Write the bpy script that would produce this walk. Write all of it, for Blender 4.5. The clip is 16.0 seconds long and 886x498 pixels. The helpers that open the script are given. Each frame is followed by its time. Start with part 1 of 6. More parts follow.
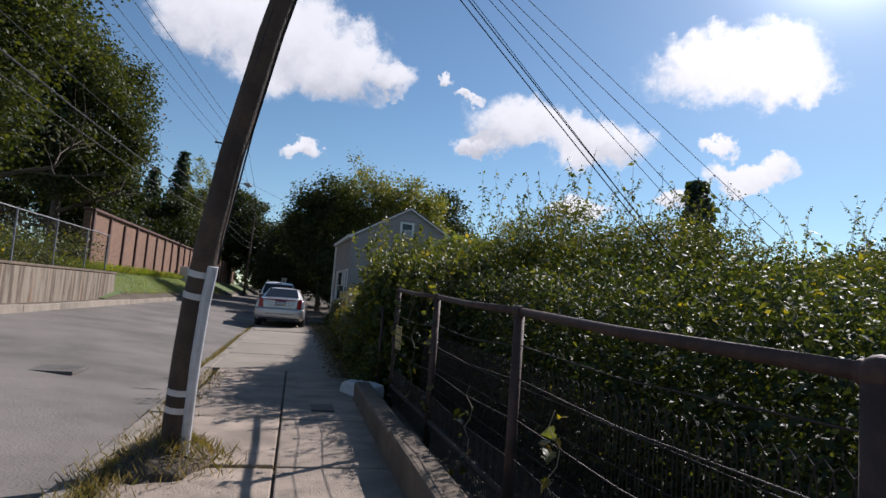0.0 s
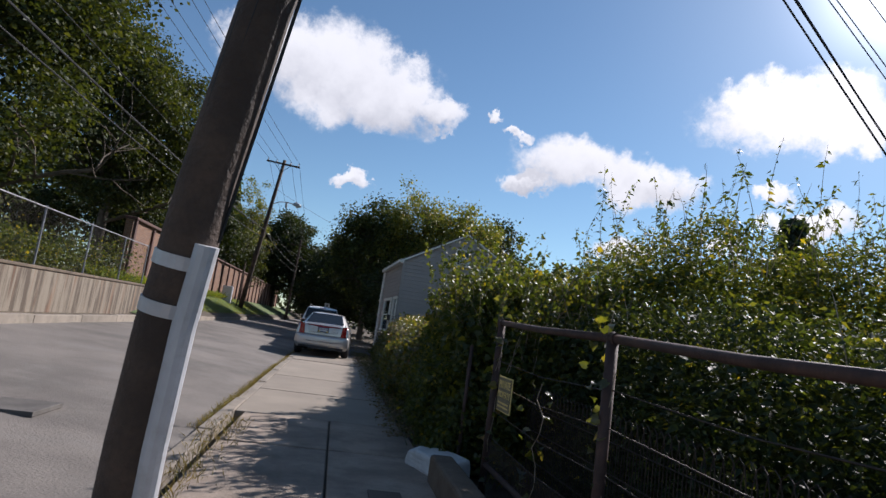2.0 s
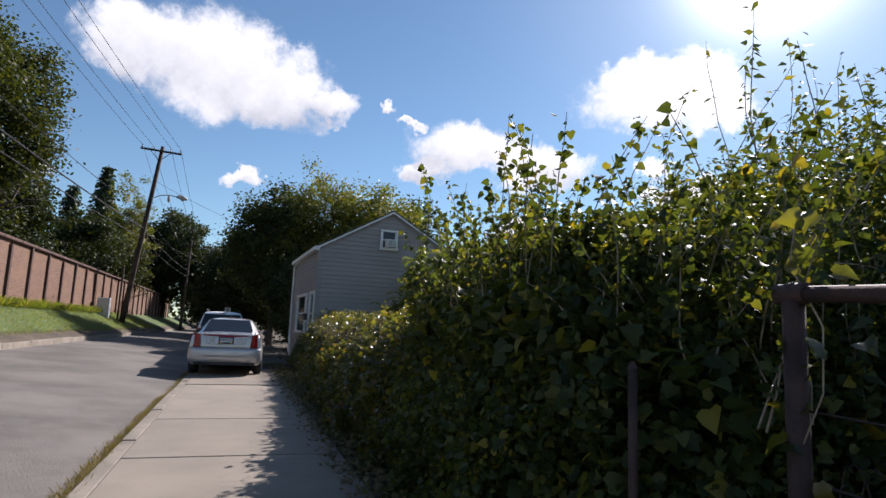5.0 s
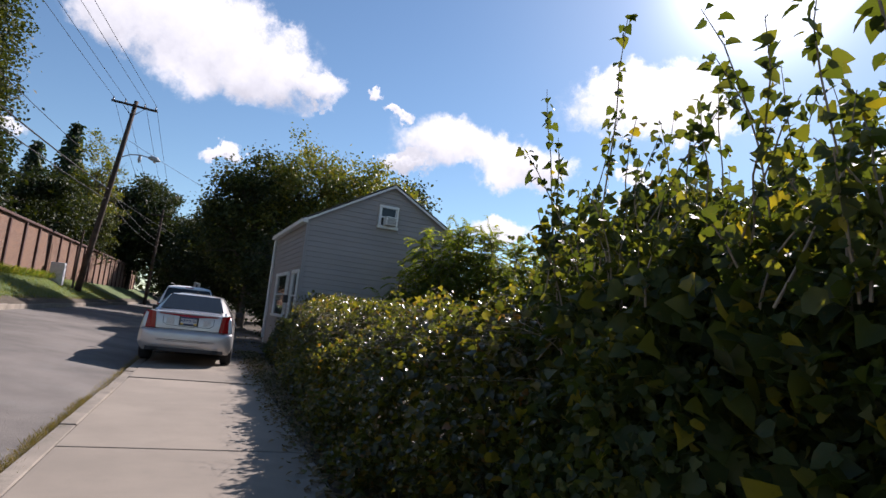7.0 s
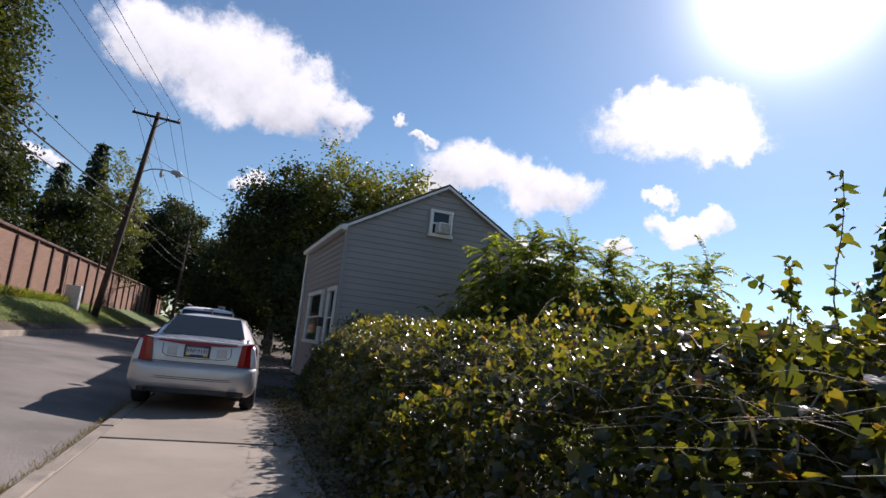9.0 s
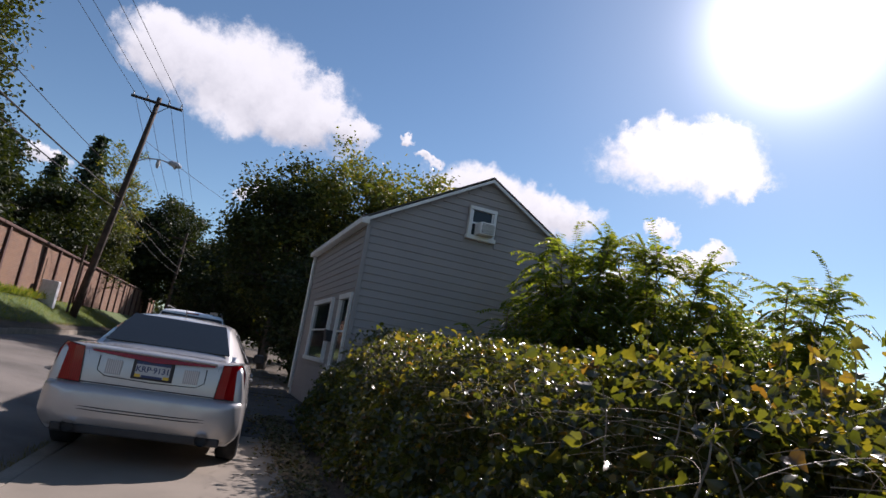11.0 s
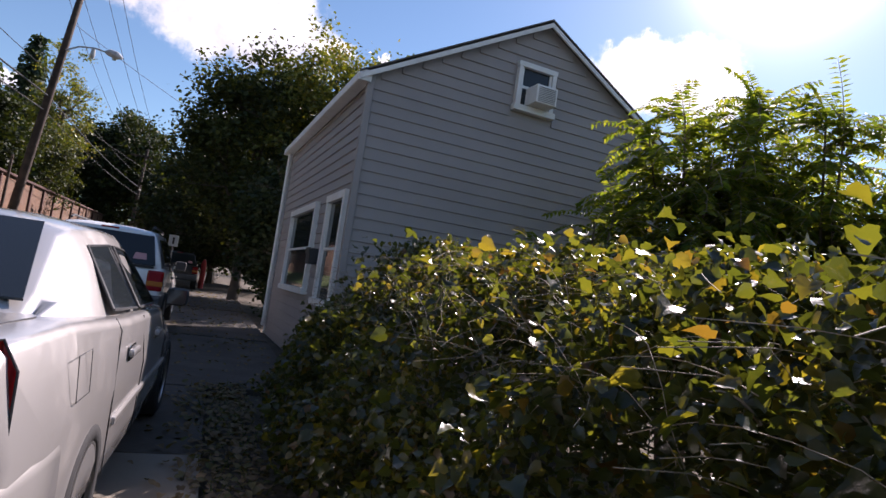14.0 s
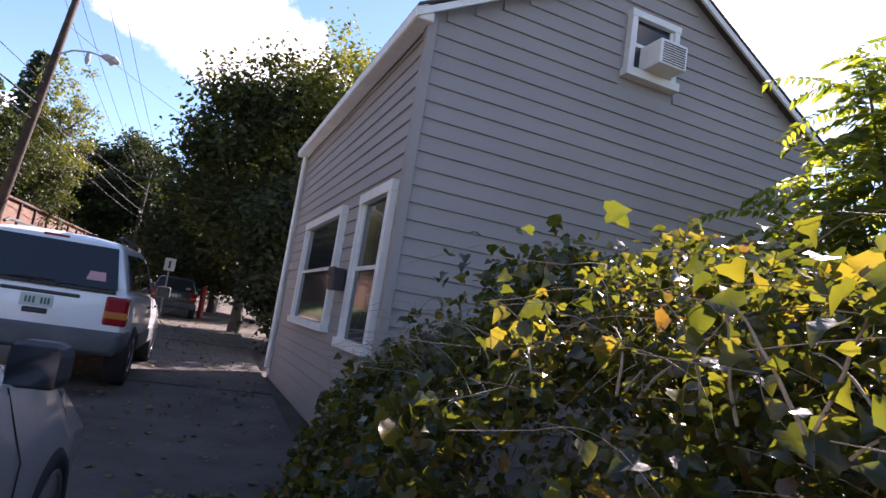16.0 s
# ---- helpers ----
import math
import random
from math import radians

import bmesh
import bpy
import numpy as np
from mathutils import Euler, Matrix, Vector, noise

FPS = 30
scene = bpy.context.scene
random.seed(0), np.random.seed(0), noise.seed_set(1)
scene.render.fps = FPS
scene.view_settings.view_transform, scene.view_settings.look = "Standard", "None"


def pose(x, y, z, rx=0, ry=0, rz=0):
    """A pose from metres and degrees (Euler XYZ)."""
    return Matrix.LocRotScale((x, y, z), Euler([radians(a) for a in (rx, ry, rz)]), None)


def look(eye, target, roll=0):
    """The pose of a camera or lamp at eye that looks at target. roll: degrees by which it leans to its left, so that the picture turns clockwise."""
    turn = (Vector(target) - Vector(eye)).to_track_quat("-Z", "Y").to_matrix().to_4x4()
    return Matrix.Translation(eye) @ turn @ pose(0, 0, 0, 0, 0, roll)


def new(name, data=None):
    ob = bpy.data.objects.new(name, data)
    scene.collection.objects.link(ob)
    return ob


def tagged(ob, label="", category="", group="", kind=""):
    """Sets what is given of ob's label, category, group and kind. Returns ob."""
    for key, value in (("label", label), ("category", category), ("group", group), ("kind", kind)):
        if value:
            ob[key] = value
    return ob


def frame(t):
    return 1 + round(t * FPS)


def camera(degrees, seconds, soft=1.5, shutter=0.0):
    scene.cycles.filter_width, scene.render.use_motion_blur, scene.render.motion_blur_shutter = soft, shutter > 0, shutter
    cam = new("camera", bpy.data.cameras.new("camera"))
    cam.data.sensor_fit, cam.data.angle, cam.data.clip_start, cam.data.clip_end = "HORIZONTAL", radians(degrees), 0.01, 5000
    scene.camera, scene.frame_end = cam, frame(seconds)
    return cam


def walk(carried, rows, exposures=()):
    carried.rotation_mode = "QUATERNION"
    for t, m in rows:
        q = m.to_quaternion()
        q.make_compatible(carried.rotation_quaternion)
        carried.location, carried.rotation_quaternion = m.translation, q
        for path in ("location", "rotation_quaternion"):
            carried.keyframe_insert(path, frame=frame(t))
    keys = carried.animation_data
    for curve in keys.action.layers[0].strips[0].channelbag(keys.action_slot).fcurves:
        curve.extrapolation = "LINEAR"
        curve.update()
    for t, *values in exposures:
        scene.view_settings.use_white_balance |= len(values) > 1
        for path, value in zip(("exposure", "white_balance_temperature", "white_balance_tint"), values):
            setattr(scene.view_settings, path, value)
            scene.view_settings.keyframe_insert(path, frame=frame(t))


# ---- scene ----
cam = camera(73.2, 16.0)
PATH = [
    (0.0, 0.069, -0.436, 1.347, 95.17, -4.48, -13.84),
    (0.5, 0.067, 0.113, 1.311, 96.88, -4.22, -16.3),
    (1.0, 0.006, 0.81, 1.301, 96.66, -4.56, -13.0),
    (1.5, -0.035, 1.442, 1.27, 97.6, -5.02, -15.69),
    (2.0, -0.08, 2.137, 1.302, 98.05, -7.92, -10.13),
    (2.5, -0.146, 2.728, 1.294, 96.08, -5.06, -15.57),
    (3.0, -0.165, 3.489, 1.253, 98.94, -4.0, -16.99),
    (5.5, -0.189, 6.716, 1.321, 97.74, -1.84, -19.51),
    (6.0, -0.08, 7.469, 1.317, 99.3, -3.01, -22.1),
    (6.5, -0.164, 8.376, 1.3, 98.81, -5.67, -19.91),
    (7.0, -0.136, 9.179, 1.325, 97.39, -6.15, -21.48),
    (7.5, -0.251, 10.171, 1.322, 99.79, -4.97, -16.18),
    (8.0, -0.217, 11.025, 1.309, 95.6, -5.13, -16.08),
    (8.5, -0.036, 11.824, 1.292, 97.82, -5.04, -18.06),
    (11.0, 0.187, 15.864, 1.31, 101.48, -8.86, -19.45),
    (11.5, 0.314, 16.625, 1.337, 97.34, -7.36, -24.63),
    (12.0, 0.418, 17.515, 1.375, 97.85, -6.5, -19.67),
    (12.5, 0.459, 18.274, 1.415, 94.6, -5.39, -21.37),
    (13.0, 0.6, 18.908, 1.38, 96.22, -7.18, -19.0),
    (13.5, 0.719, 19.534, 1.304, 93.96, -9.06, -20.15),
    (14.0, 0.82, 20.345, 1.32, 94.61, -8.08, -21.22),
    (14.5, 0.878, 21.13, 1.326, 96.5, -11.86, -18.65),
    (15.0, 0.954, 21.863, 1.3, 97.25, -9.74, -22.11),
    (15.5, 1.01, 22.58, 1.316, 97.31, -10.33, -16.4),
    (16.0, 1.035, 23.238, 1.316, 97.45, -8.66, -20.71),
]
walk(cam, [(t, pose(x, y, z, rx, ry, rz)) for t, x, y, z, rx, ry, rz in PATH], exposures=[(0.0, 0.45, 6150, 17), (3.0, 0.57, 6150, 17), (7.0, 0.74, 6300, 21), (11.0, 0.53, 6300, 22), (13.0, 0.88, 6350, 25), (14.5, 1.15, 6400, 29), (16.0, 1.9, 6450, 34)])

# ---------------------------------------------------------------- world, sun
SUN_AZ, SUN_EL = 52.5, 36.0
sun_dir = Vector((math.sin(radians(SUN_AZ)) * math.cos(radians(SUN_EL)), math.cos(radians(SUN_AZ)) * math.cos(radians(SUN_EL)), math.sin(radians(SUN_EL))))


class Nodes:
    """Short hand for building node trees."""

    def __init__(self, tree):
        self.tree = tree
        tree.nodes.clear()

    def add(self, kind, inputs=None, **props):
        n = self.tree.nodes.new(kind)
        for k, v in props.items():
            setattr(n, k, v)
        for k, v in (inputs or {}).items():
            if isinstance(v, bpy.types.NodeSocket):
                self.tree.links.new(v, n.inputs[k])
            else:
                n.inputs[k].default_value = v
        return n

    def math(self, op, a, b=0.0, c=0.0, clamp=False):
        return self.add("ShaderNodeMath", {0: a, 1: b, 2: c}, operation=op, use_clamp=clamp).outputs[0]

    def vmath(self, op, a, b=(0, 0, 0)):
        n = self.add("ShaderNodeVectorMath", {0: a, 1: b}, operation=op)
        return n.outputs[1] if op in ("DOT_PRODUCT", "LENGTH") else n.outputs[0]

    def mix(self, f, a, b, blend="MIX"):
        n = self.add("ShaderNodeMix", {"Factor": f}, data_type="RGBA", blend_type=blend)
        for k, v in ((6, a), (7, b)):
            if isinstance(v, bpy.types.NodeSocket):
                self.tree.links.new(v, n.inputs[k])
            else:
                n.inputs[k].default_value = (*v, 1) if len(v) == 3 else v
        return n.outputs[2]

    def ramp(self, f, lo, hi):
        return self.add("ShaderNodeMapRange", {"Value": f, "From Min": lo, "From Max": hi}, interpolation_type="SMOOTHSTEP").outputs[0]

    def noise(self, vec, scale, detail=4.0, rough=0.55, distort=0.0):
        return self.add("ShaderNodeTexNoise", {"Vector": vec, "Scale": scale, "Detail": detail, "Roughness": rough, "Distortion": distort}).outputs[0]


def sky_dir(az, el):
    return (math.sin(radians(az)) * math.cos(radians(el)), math.cos(radians(az)) * math.cos(radians(el)), math.sin(radians(el)))


world = bpy.data.worlds.new("sky")
scene.world = world
world.use_nodes = True
g = Nodes(world.node_tree)
sky = g.add("ShaderNodeTexSky", sky_type="NISHITA", sun_disc=False, sun_elevation=radians(SUN_EL), sun_rotation=radians(SUN_AZ), altitude=300, air_density=1.0, dust_density=0.15, ozone_density=0.7)
direction = g.add("ShaderNodeTexCoord").outputs["Generated"]
# fair-weather cumulus: (azimuth, elevation, half width, half height, tilt) in degrees
CLOUDS = [(-9.5, 22.8, 6.0, 4.2, 0), (-4.0, 22.3, 7.0, 5.4, 0), (2.0, 21.6, 6.0, 4.2, -10), (6.5, 20.8, 3.6, 1.9, -12), (39.5, 21.8, 8.0, 3.8, 0), (36.5, 23.0, 4.2, 3.2, 0), (43.5, 20.6, 4.4, 2.4, 0), (20.8, 17.0, 6.2, 3.0, 0), (26.0, 16.2, 5.6, 2.8, 0), (17.0, 15.0, 3.6, 1.3, 0),
          (13.2, 20.9, 0.8, 0.6, -20), (15.2, 19.1, 1.4, 0.6, -15), (38.2, 15.9, 1.8, 0.8, 0), (41.0, 13.5, 3.4, 1.6, 0), (26.0, 9.6, 3.4, 1.6, 0), (34.0, 10.5, 2.4, 0.9, 0), (-0.5, 13.2, 1.8, 0.7, 0), (-17.0, 12.0, 2.0, 1.0, 0), (62.0, 10.0, 5.0, 1.8, 0), (58.0, 17.0, 1.8, 0.7, 0),
          (95, 24, 11, 4, 0), (150, 30, 14, 5, 0), (215, 26, 12, 5, 0), (-70, 34, 12, 5, 0), (-120, 22, 12, 4, 0)]
warp = g.add("ShaderNodeTexNoise", {"Vector": direction, "Scale": 8.0, "Detail": 9.0, "Roughness": 0.64})
wv = g.vmath("MULTIPLY", g.vmath("SUBTRACT", warp.outputs[1], (0.5, 0.5, 0.5)), (0.15, 0.15, 0.15))
warped = g.vmath("NORMALIZE", g.vmath("ADD", direction, wv))
cover = under = 0.0
for az, el, hw, hh, tilt in CLOUDS:
    c = Vector(sky_dir(az, el))
    e1 = Vector((math.cos(radians(az)), -math.sin(radians(az)), 0))
    e2 = c.cross(e1) * -1
    if e2.z < 0:
        e2 = -e2
    t1 = e1 * math.cos(radians(tilt)) + e2 * math.sin(radians(tilt))
    t2 = e2 * math.cos(radians(tilt)) - e1 * math.sin(radians(tilt))
    u = g.vmath("DOT_PRODUCT", warped, tuple(t1 / math.sin(radians(hw))))
    v = g.vmath("DOT_PRODUCT", warped, tuple(t2 / math.sin(radians(hh))))
    front = g.ramp(g.vmath("DOT_PRODUCT", warped, tuple(c)), 0.4, 0.7)
    r2 = g.math("ADD", g.math("MULTIPLY", u, u), g.math("MULTIPLY", v, v))
    m = g.math("MULTIPLY", g.math("SUBTRACT", 1.0, r2, clamp=True), front)
    low = g.math("MULTIPLY", g.ramp(m, 0.0, 0.35), g.ramp(v, 0.55, -0.75))
    under = g.math("MAXIMUM", under, low) if not isinstance(under, float) else low
    cover = g.math("MAXIMUM", cover, m) if not isinstance(cover, float) else m
billow = g.noise(direction, 20.0, 9.0, 0.66)
alpha = g.ramp(g.math("ADD", cover, g.math("MULTIPLY", g.math("MULTIPLY", g.math("SUBTRACT", billow, 0.5), 1.5), g.ramp(cover, 0.0, 0.25))), 0.0, 0.72)
shade = g.math("MULTIPLY", under, g.ramp(g.noise(direction, 9.0, 6.0, 0.6), 0.2, 0.75))
to_sun = g.vmath("DOT_PRODUCT", direction, sky_dir(48.5, 32.5))
near_sun = g.math("POWER", g.math("MAXIMUM", to_sun, 0.0), 12.0)
cloud_col = g.mix(shade, (9.6, 9.7, 9.8), (4.9, 5.1, 5.6))
cloud_col = g.mix(near_sun, cloud_col, (11.0, 10.9, 10.7))
clear_sky = g.mix(1.0, sky.outputs[0], (0.84, 1.02, 1.05), "MULTIPLY")
sky_col = g.mix(alpha, clear_sky, cloud_col)
# the bright ring of scattered light round the sun
glow = g.math("ADD", g.math("MULTIPLY", g.math("POWER", g.math("MAXIMUM", to_sun, 0.0), 260.0), 26.0), g.math("MULTIPLY", g.math("POWER", g.math("MAXIMUM", to_sun, 0.0), 30.0), 2.3))
glow_col = g.mix(1.0, (1.0, 0.98, 0.94), g.add("ShaderNodeCombineColor", {0: glow, 1: glow, 2: glow}).outputs[0], "MULTIPLY")
total = g.mix(1.0, sky_col, glow_col, "ADD")
bg = g.add("ShaderNodeBackground", {"Color": total, "Strength": 0.068})
g.add("ShaderNodeOutputWorld", {"Surface": bg.outputs[0]})

sun = new("sun", bpy.data.lights.new("sun", "SUN"))
sun.data.energy, sun.data.angle, sun.data.color = 5.0, radians(0.53), (1.0, 0.94, 0.86)
sun.matrix_world = look(sun_dir * 100, (0, 0, 0))

# ---------------------------------------------------------------- materials


def surface(name, base, rough=0.8, metal=0.0, vary=0.25, big=0.6, fine=30.0, bump=0.3, depth=0.004, tint=None, tint_amount=0.5, spec=0.5, coat=0.0, per_piece=0.0):
    """A paintable surface: base colour with stains at one scale, grain at another, and fine relief."""
    m = bpy.data.materials.new(name)
    m.use_nodes = True
    k = Nodes(m.node_tree)
    at = k.add("ShaderNodeNewGeometry").outputs["Position"]
    stains = k.noise(at, big, 5.0, 0.6)
    grain = k.noise(at, fine, 3.0, 0.6)
    dark = tuple(c * (1 - vary) for c in base)
    light = tuple(min(1, c * (1 + vary)) for c in base)
    col = k.mix(k.ramp(stains, 0.3, 0.7), dark, light)
    if tint:
        col = k.mix(k.math("MULTIPLY", k.ramp(k.noise(at, big * 2.3, 6.0, 0.65), 0.48, 0.72), tint_amount), col, tint)
    col = k.mix(k.math("MULTIPLY", k.ramp(grain, 0.35, 0.75), vary), col, tuple(c * 0.55 for c in base))
    if per_piece:
        rnd = k.add("ShaderNodeObjectInfo").outputs["Random"]
        hsv = k.add("ShaderNodeHueSaturation", {"Color": col, "Value": k.math("ADD", 1 - per_piece, k.math("MULTIPLY", rnd, 2 * per_piece))})
        col = hsv.outputs[0]
    bp = k.add("ShaderNodeBump", {"Height": grain, "Strength": bump, "Distance": depth})
    r = k.math("ADD", rough - 0.06, k.math("MULTIPLY", stains, 0.12))
    p = k.add("ShaderNodeBsdfPrincipled", {"Base Color": col, "Roughness": r, "Metallic": metal, "Normal": bp.outputs[0], "Specular IOR Level": spec, "Coat Weight": coat, "Coat Roughness": 0.06})
    k.add("ShaderNodeOutputMaterial", {"Surface": p.outputs[0]})
    return m


def leaf_material(name, cols, rough=0.42, through_light=0.45, gloss=0.5):
    """Leaves: colours differ from leaf to leaf, and light shines through them."""
    m = bpy.data.materials.new(name)
    m.use_nodes = True
    k = Nodes(m.node_tree)
    geo = k.add("ShaderNodeNewGeometry")
    ramp = k.add("ShaderNodeValToRGB", {"Fac": geo.outputs["Random Per Island"]})
    el = ramp.color_ramp.elements
    while len(el) < len(cols):
        el.new(0.5)
    for e, (p, c) in zip(el, cols):
        e.position, e.color = p, (*c, 1)
    blotch = k.noise(geo.outputs["Position"], 45.0, 3.0)
    col = k.mix(k.ramp(blotch, 0.55, 0.8), ramp.outputs[0], (0.09, 0.075, 0.02))
    col = k.mix(0.6, ramp.outputs[0], col)
    bp = k.add("ShaderNodeBump", {"Height": k.noise(geo.outputs["Position"], 70.0, 2.0), "Strength": 0.35, "Distance": 0.004})
    p = k.add("ShaderNodeBsdfPrincipled", {"Base Color": col, "Roughness": rough, "Specular IOR Level": gloss, "Normal": bp.outputs[0]})
    bright = k.mix(1.0, col, (2.9, 2.7, 0.6), "MULTIPLY")
    tr = k.add("ShaderNodeBsdfTranslucent", {"Color": bright, "Normal": bp.outputs[0]})
    mx = k.add("ShaderNodeMixShader", {0: through_light, 1: p.outputs[0], 2: tr.outputs[0]})
    k.add("ShaderNodeOutputMaterial", {"Surface": mx.outputs[0]})
    return m


def glass(name, tint=(0.02, 0.025, 0.03), rough=0.03):
    m = bpy.data.materials.new(name)
    m.use_nodes = True
    k = Nodes(m.node_tree)
    at = k.add("ShaderNodeNewGeometry").outputs["Position"]
    p = k.add("ShaderNodeBsdfPrincipled", {"Base Color": (*tint, 1), "Roughness": k.math("ADD", rough, k.math("MULTIPLY", k.noise(at, 6.0), 0.05)), "Specular IOR Level": 0.45})
    k.add("ShaderNodeOutputMaterial", {"Surface": p.outputs[0]})
    return m


def paint(name, base, metal=0.85, rough=0.35, coat=1.0):
    """Car paint with flakes under a clear coat and a film of dust."""
    m = bpy.data.materials.new(name)
    m.use_nodes = True
    k = Nodes(m.node_tree)
    at = k.add("ShaderNodeNewGeometry").outputs["Position"]
    flake = k.noise(at, 900.0, 1.0)
    dust = k.ramp(k.noise(at, 3.0, 6.0, 0.65), 0.45, 0.8)
    col = k.mix(k.math("MULTIPLY", dust, 0.25), base, (0.35, 0.32, 0.28))
    col = k.mix(k.math("MULTIPLY", flake, 0.25), col, tuple(c * 0.7 for c in base))
    p = k.add("ShaderNodeBsdfPrincipled", {"Base Color": col, "Metallic": metal, "Roughness": k.math("ADD", rough, k.math("MULTIPLY", dust, 0.2)), "Coat Weight": coat, "Coat Roughness": k.math("ADD", 0.05, k.math("MULTIPLY", dust, 0.2))})
    k.add("ShaderNodeOutputMaterial", {"Surface": p.outputs[0]})
    return m


def lamp_glass(name, base, rough=0.12):
    m = bpy.data.materials.new(name)
    m.use_nodes = True
    k = Nodes(m.node_tree)
    at = k.add("ShaderNodeNewGeometry").outputs["Position"]
    w = k.add("ShaderNodeTexWave", {"Vector": at, "Scale": 18.0, "Distortion": 0.3}, bands_direction="X").outputs[1]
    col = k.mix(w, base, tuple(c * 0.55 for c in base))
    p = k.add("ShaderNodeBsdfPrincipled", {"Base Color": col, "Roughness": rough, "Coat Weight": 0.3, "Coat Roughness": 0.03, "Specular IOR Level": 0.3})
    k.add("ShaderNodeOutputMaterial", {"Surface": p.outputs[0]})
    return m


def brick_material(name):
    m = bpy.data.materials.new(name)
    m.use_nodes = True
    k = Nodes(m.node_tree)
    at = k.add("ShaderNodeNewGeometry").outputs["Position"]
    sep = k.add("ShaderNodeSeparateXYZ", {0: at})
    uv = k.add("ShaderNodeCombineXYZ", {0: k.math("ADD", sep.outputs[1], sep.outputs[0]), 1: sep.outputs[2], 2: 0.0}).outputs[0]
    b = k.add("ShaderNodeTexBrick", {"Vector": uv, "Color1": (0.21, 0.10, 0.055, 1), "Color2": (0.125, 0.057, 0.035, 1), "Mortar": (0.21, 0.17, 0.13, 1), "Scale": 1.0, "Mortar Size": 0.009, "Brick Width": 0.215, "Row Height": 0.075, "Bias": 0.1})
    stain = k.ramp(k.noise(at, 0.7, 6.0, 0.6), 0.4, 0.75)
    col = k.mix(k.math("MULTIPLY", stain, 0.45), b.outputs[0], (0.23, 0.13, 0.07))
    col = k.mix(k.math("MULTIPLY", k.ramp(k.noise(at, 14.0, 3.0), 0.5, 0.8), 0.4), col, (0.12, 0.06, 0.04))
    bp = k.add("ShaderNodeBump", {"Height": b.outputs[1], "Strength": 0.5, "Distance": -0.01})
    p = k.add("ShaderNodeBsdfPrincipled", {"Base Color": col, "Roughness": 0.9, "Normal": bp.outputs[0]})
    k.add("ShaderNodeOutputMaterial", {"Surface": p.outputs[0]})
    return m


ASPHALT = surface("asphalt", (0.145, 0.128, 0.112), 0.92, 0, 0.32, 0.5, 42, 1.0, 0.010, (0.18, 0.17, 0.155), 0.5)
OLD_CONCRETE = surface("old_concrete", (0.275, 0.22, 0.172), 0.93, 0, 0.34, 1.6, 55, 1.0, 0.010, (0.16, 0.13, 0.10), 0.55, per_piece=0.1)
NEW_CONCRETE = surface("pale_concrete", (0.245, 0.208, 0.165), 0.9, 0, 0.12, 0.8, 70, 0.4, 0.003, (0.20, 0.17, 0.135), 0.5, per_piece=0.05)
KERB_STONE = surface("kerb_concrete", (0.235, 0.2, 0.16), 0.92, 0, 0.18, 1.5, 40, 0.6, 0.006, (0.12, 0.11, 0.08), 0.6, per_piece=0.12)
# Dirty concrete with the shade of house and trees put into its colour.
SHADED_DIRTY_CONCRETE = surface("shaded_dirty_concrete", (0.085, 0.072, 0.06), 0.93, 0, 0.35, 1.4, 35, 0.8, 0.008, (0.07, 0.055, 0.04), 0.7, per_piece=0.1)
STAINED_CONCRETE = surface("stained_concrete", (0.13, 0.098, 0.068), 0.93, 0, 0.35, 1.2, 25, 0.8, 0.012, (0.075, 0.05, 0.035), 0.9)
SOIL = surface("soil", (0.085, 0.066, 0.045), 0.97, 0, 0.4, 0.8, 18, 1.0, 0.03, (0.13, 0.10, 0.065), 0.5)


def streaked(name):
    """Old concrete with rust and dirt run down its face."""
    m = bpy.data.materials.new(name)
    m.use_nodes = True
    k = Nodes(m.node_tree)
    at = k.add("ShaderNodeNewGeometry").outputs["Position"]
    long_way = k.vmath("MULTIPLY", at, (5.0, 5.0, 0.5))
    runs = k.ramp(k.noise(long_way, 1.0, 6.0, 0.65), 0.42, 0.62)
    rust = k.ramp(k.noise(k.vmath("ADD", long_way, (7.0, 3.0, 1.0)), 0.6, 5.0, 0.6), 0.52, 0.7)
    grain = k.noise(at, 30.0, 4.0, 0.6)
    col = k.mix(runs, (0.22, 0.185, 0.14), (0.085, 0.064, 0.046))
    col = k.mix(k.math("MULTIPLY", rust, 0.7), col, (0.17, 0.075, 0.035))
    col = k.mix(k.math("MULTIPLY", k.ramp(grain, 0.5, 0.8), 0.4), col, (0.06, 0.05, 0.04))
    bp = k.add("ShaderNodeBump", {"Height": grain, "Strength": 0.7, "Distance": 0.01})
    p = k.add("ShaderNodeBsdfPrincipled", {"Base Color": col, "Roughness": 0.93, "Normal": bp.outputs[0]})
    k.add("ShaderNodeOutputMaterial", {"Surface": p.outputs[0]})
    return m


STREAKED = streaked("streaked_concrete")
ROUGH_GROUND = surface("rough_ground", (0.06, 0.065, 0.028), 0.97, 0, 0.4, 0.7, 14, 1.0, 0.03, (0.11, 0.085, 0.05), 0.6)
LAWN = surface("lawn", (0.074, 0.11, 0.03), 0.95, 0, 0.3, 0.35, 12, 0.8, 0.03, (0.17, 0.18, 0.06), 0.6)
BRICK = brick_material("red_brick")
COPING = surface("brick_coping", (0.09, 0.045, 0.036), 0.85, 0, 0.3, 2, 30, 0.5)
SIDING = surface("grey_vinyl_siding", (0.30, 0.272, 0.258), 0.62, 0, 0.06, 0.7, 40, 0.15, 0.002, (0.28, 0.26, 0.25), 0.3, per_piece=0.025)
WHITE_TRIM = surface("white_trim", (0.74, 0.73, 0.70), 0.5, 0, 0.06, 2, 40, 0.15, 0.002, (0.5, 0.47, 0.42), 0.35)
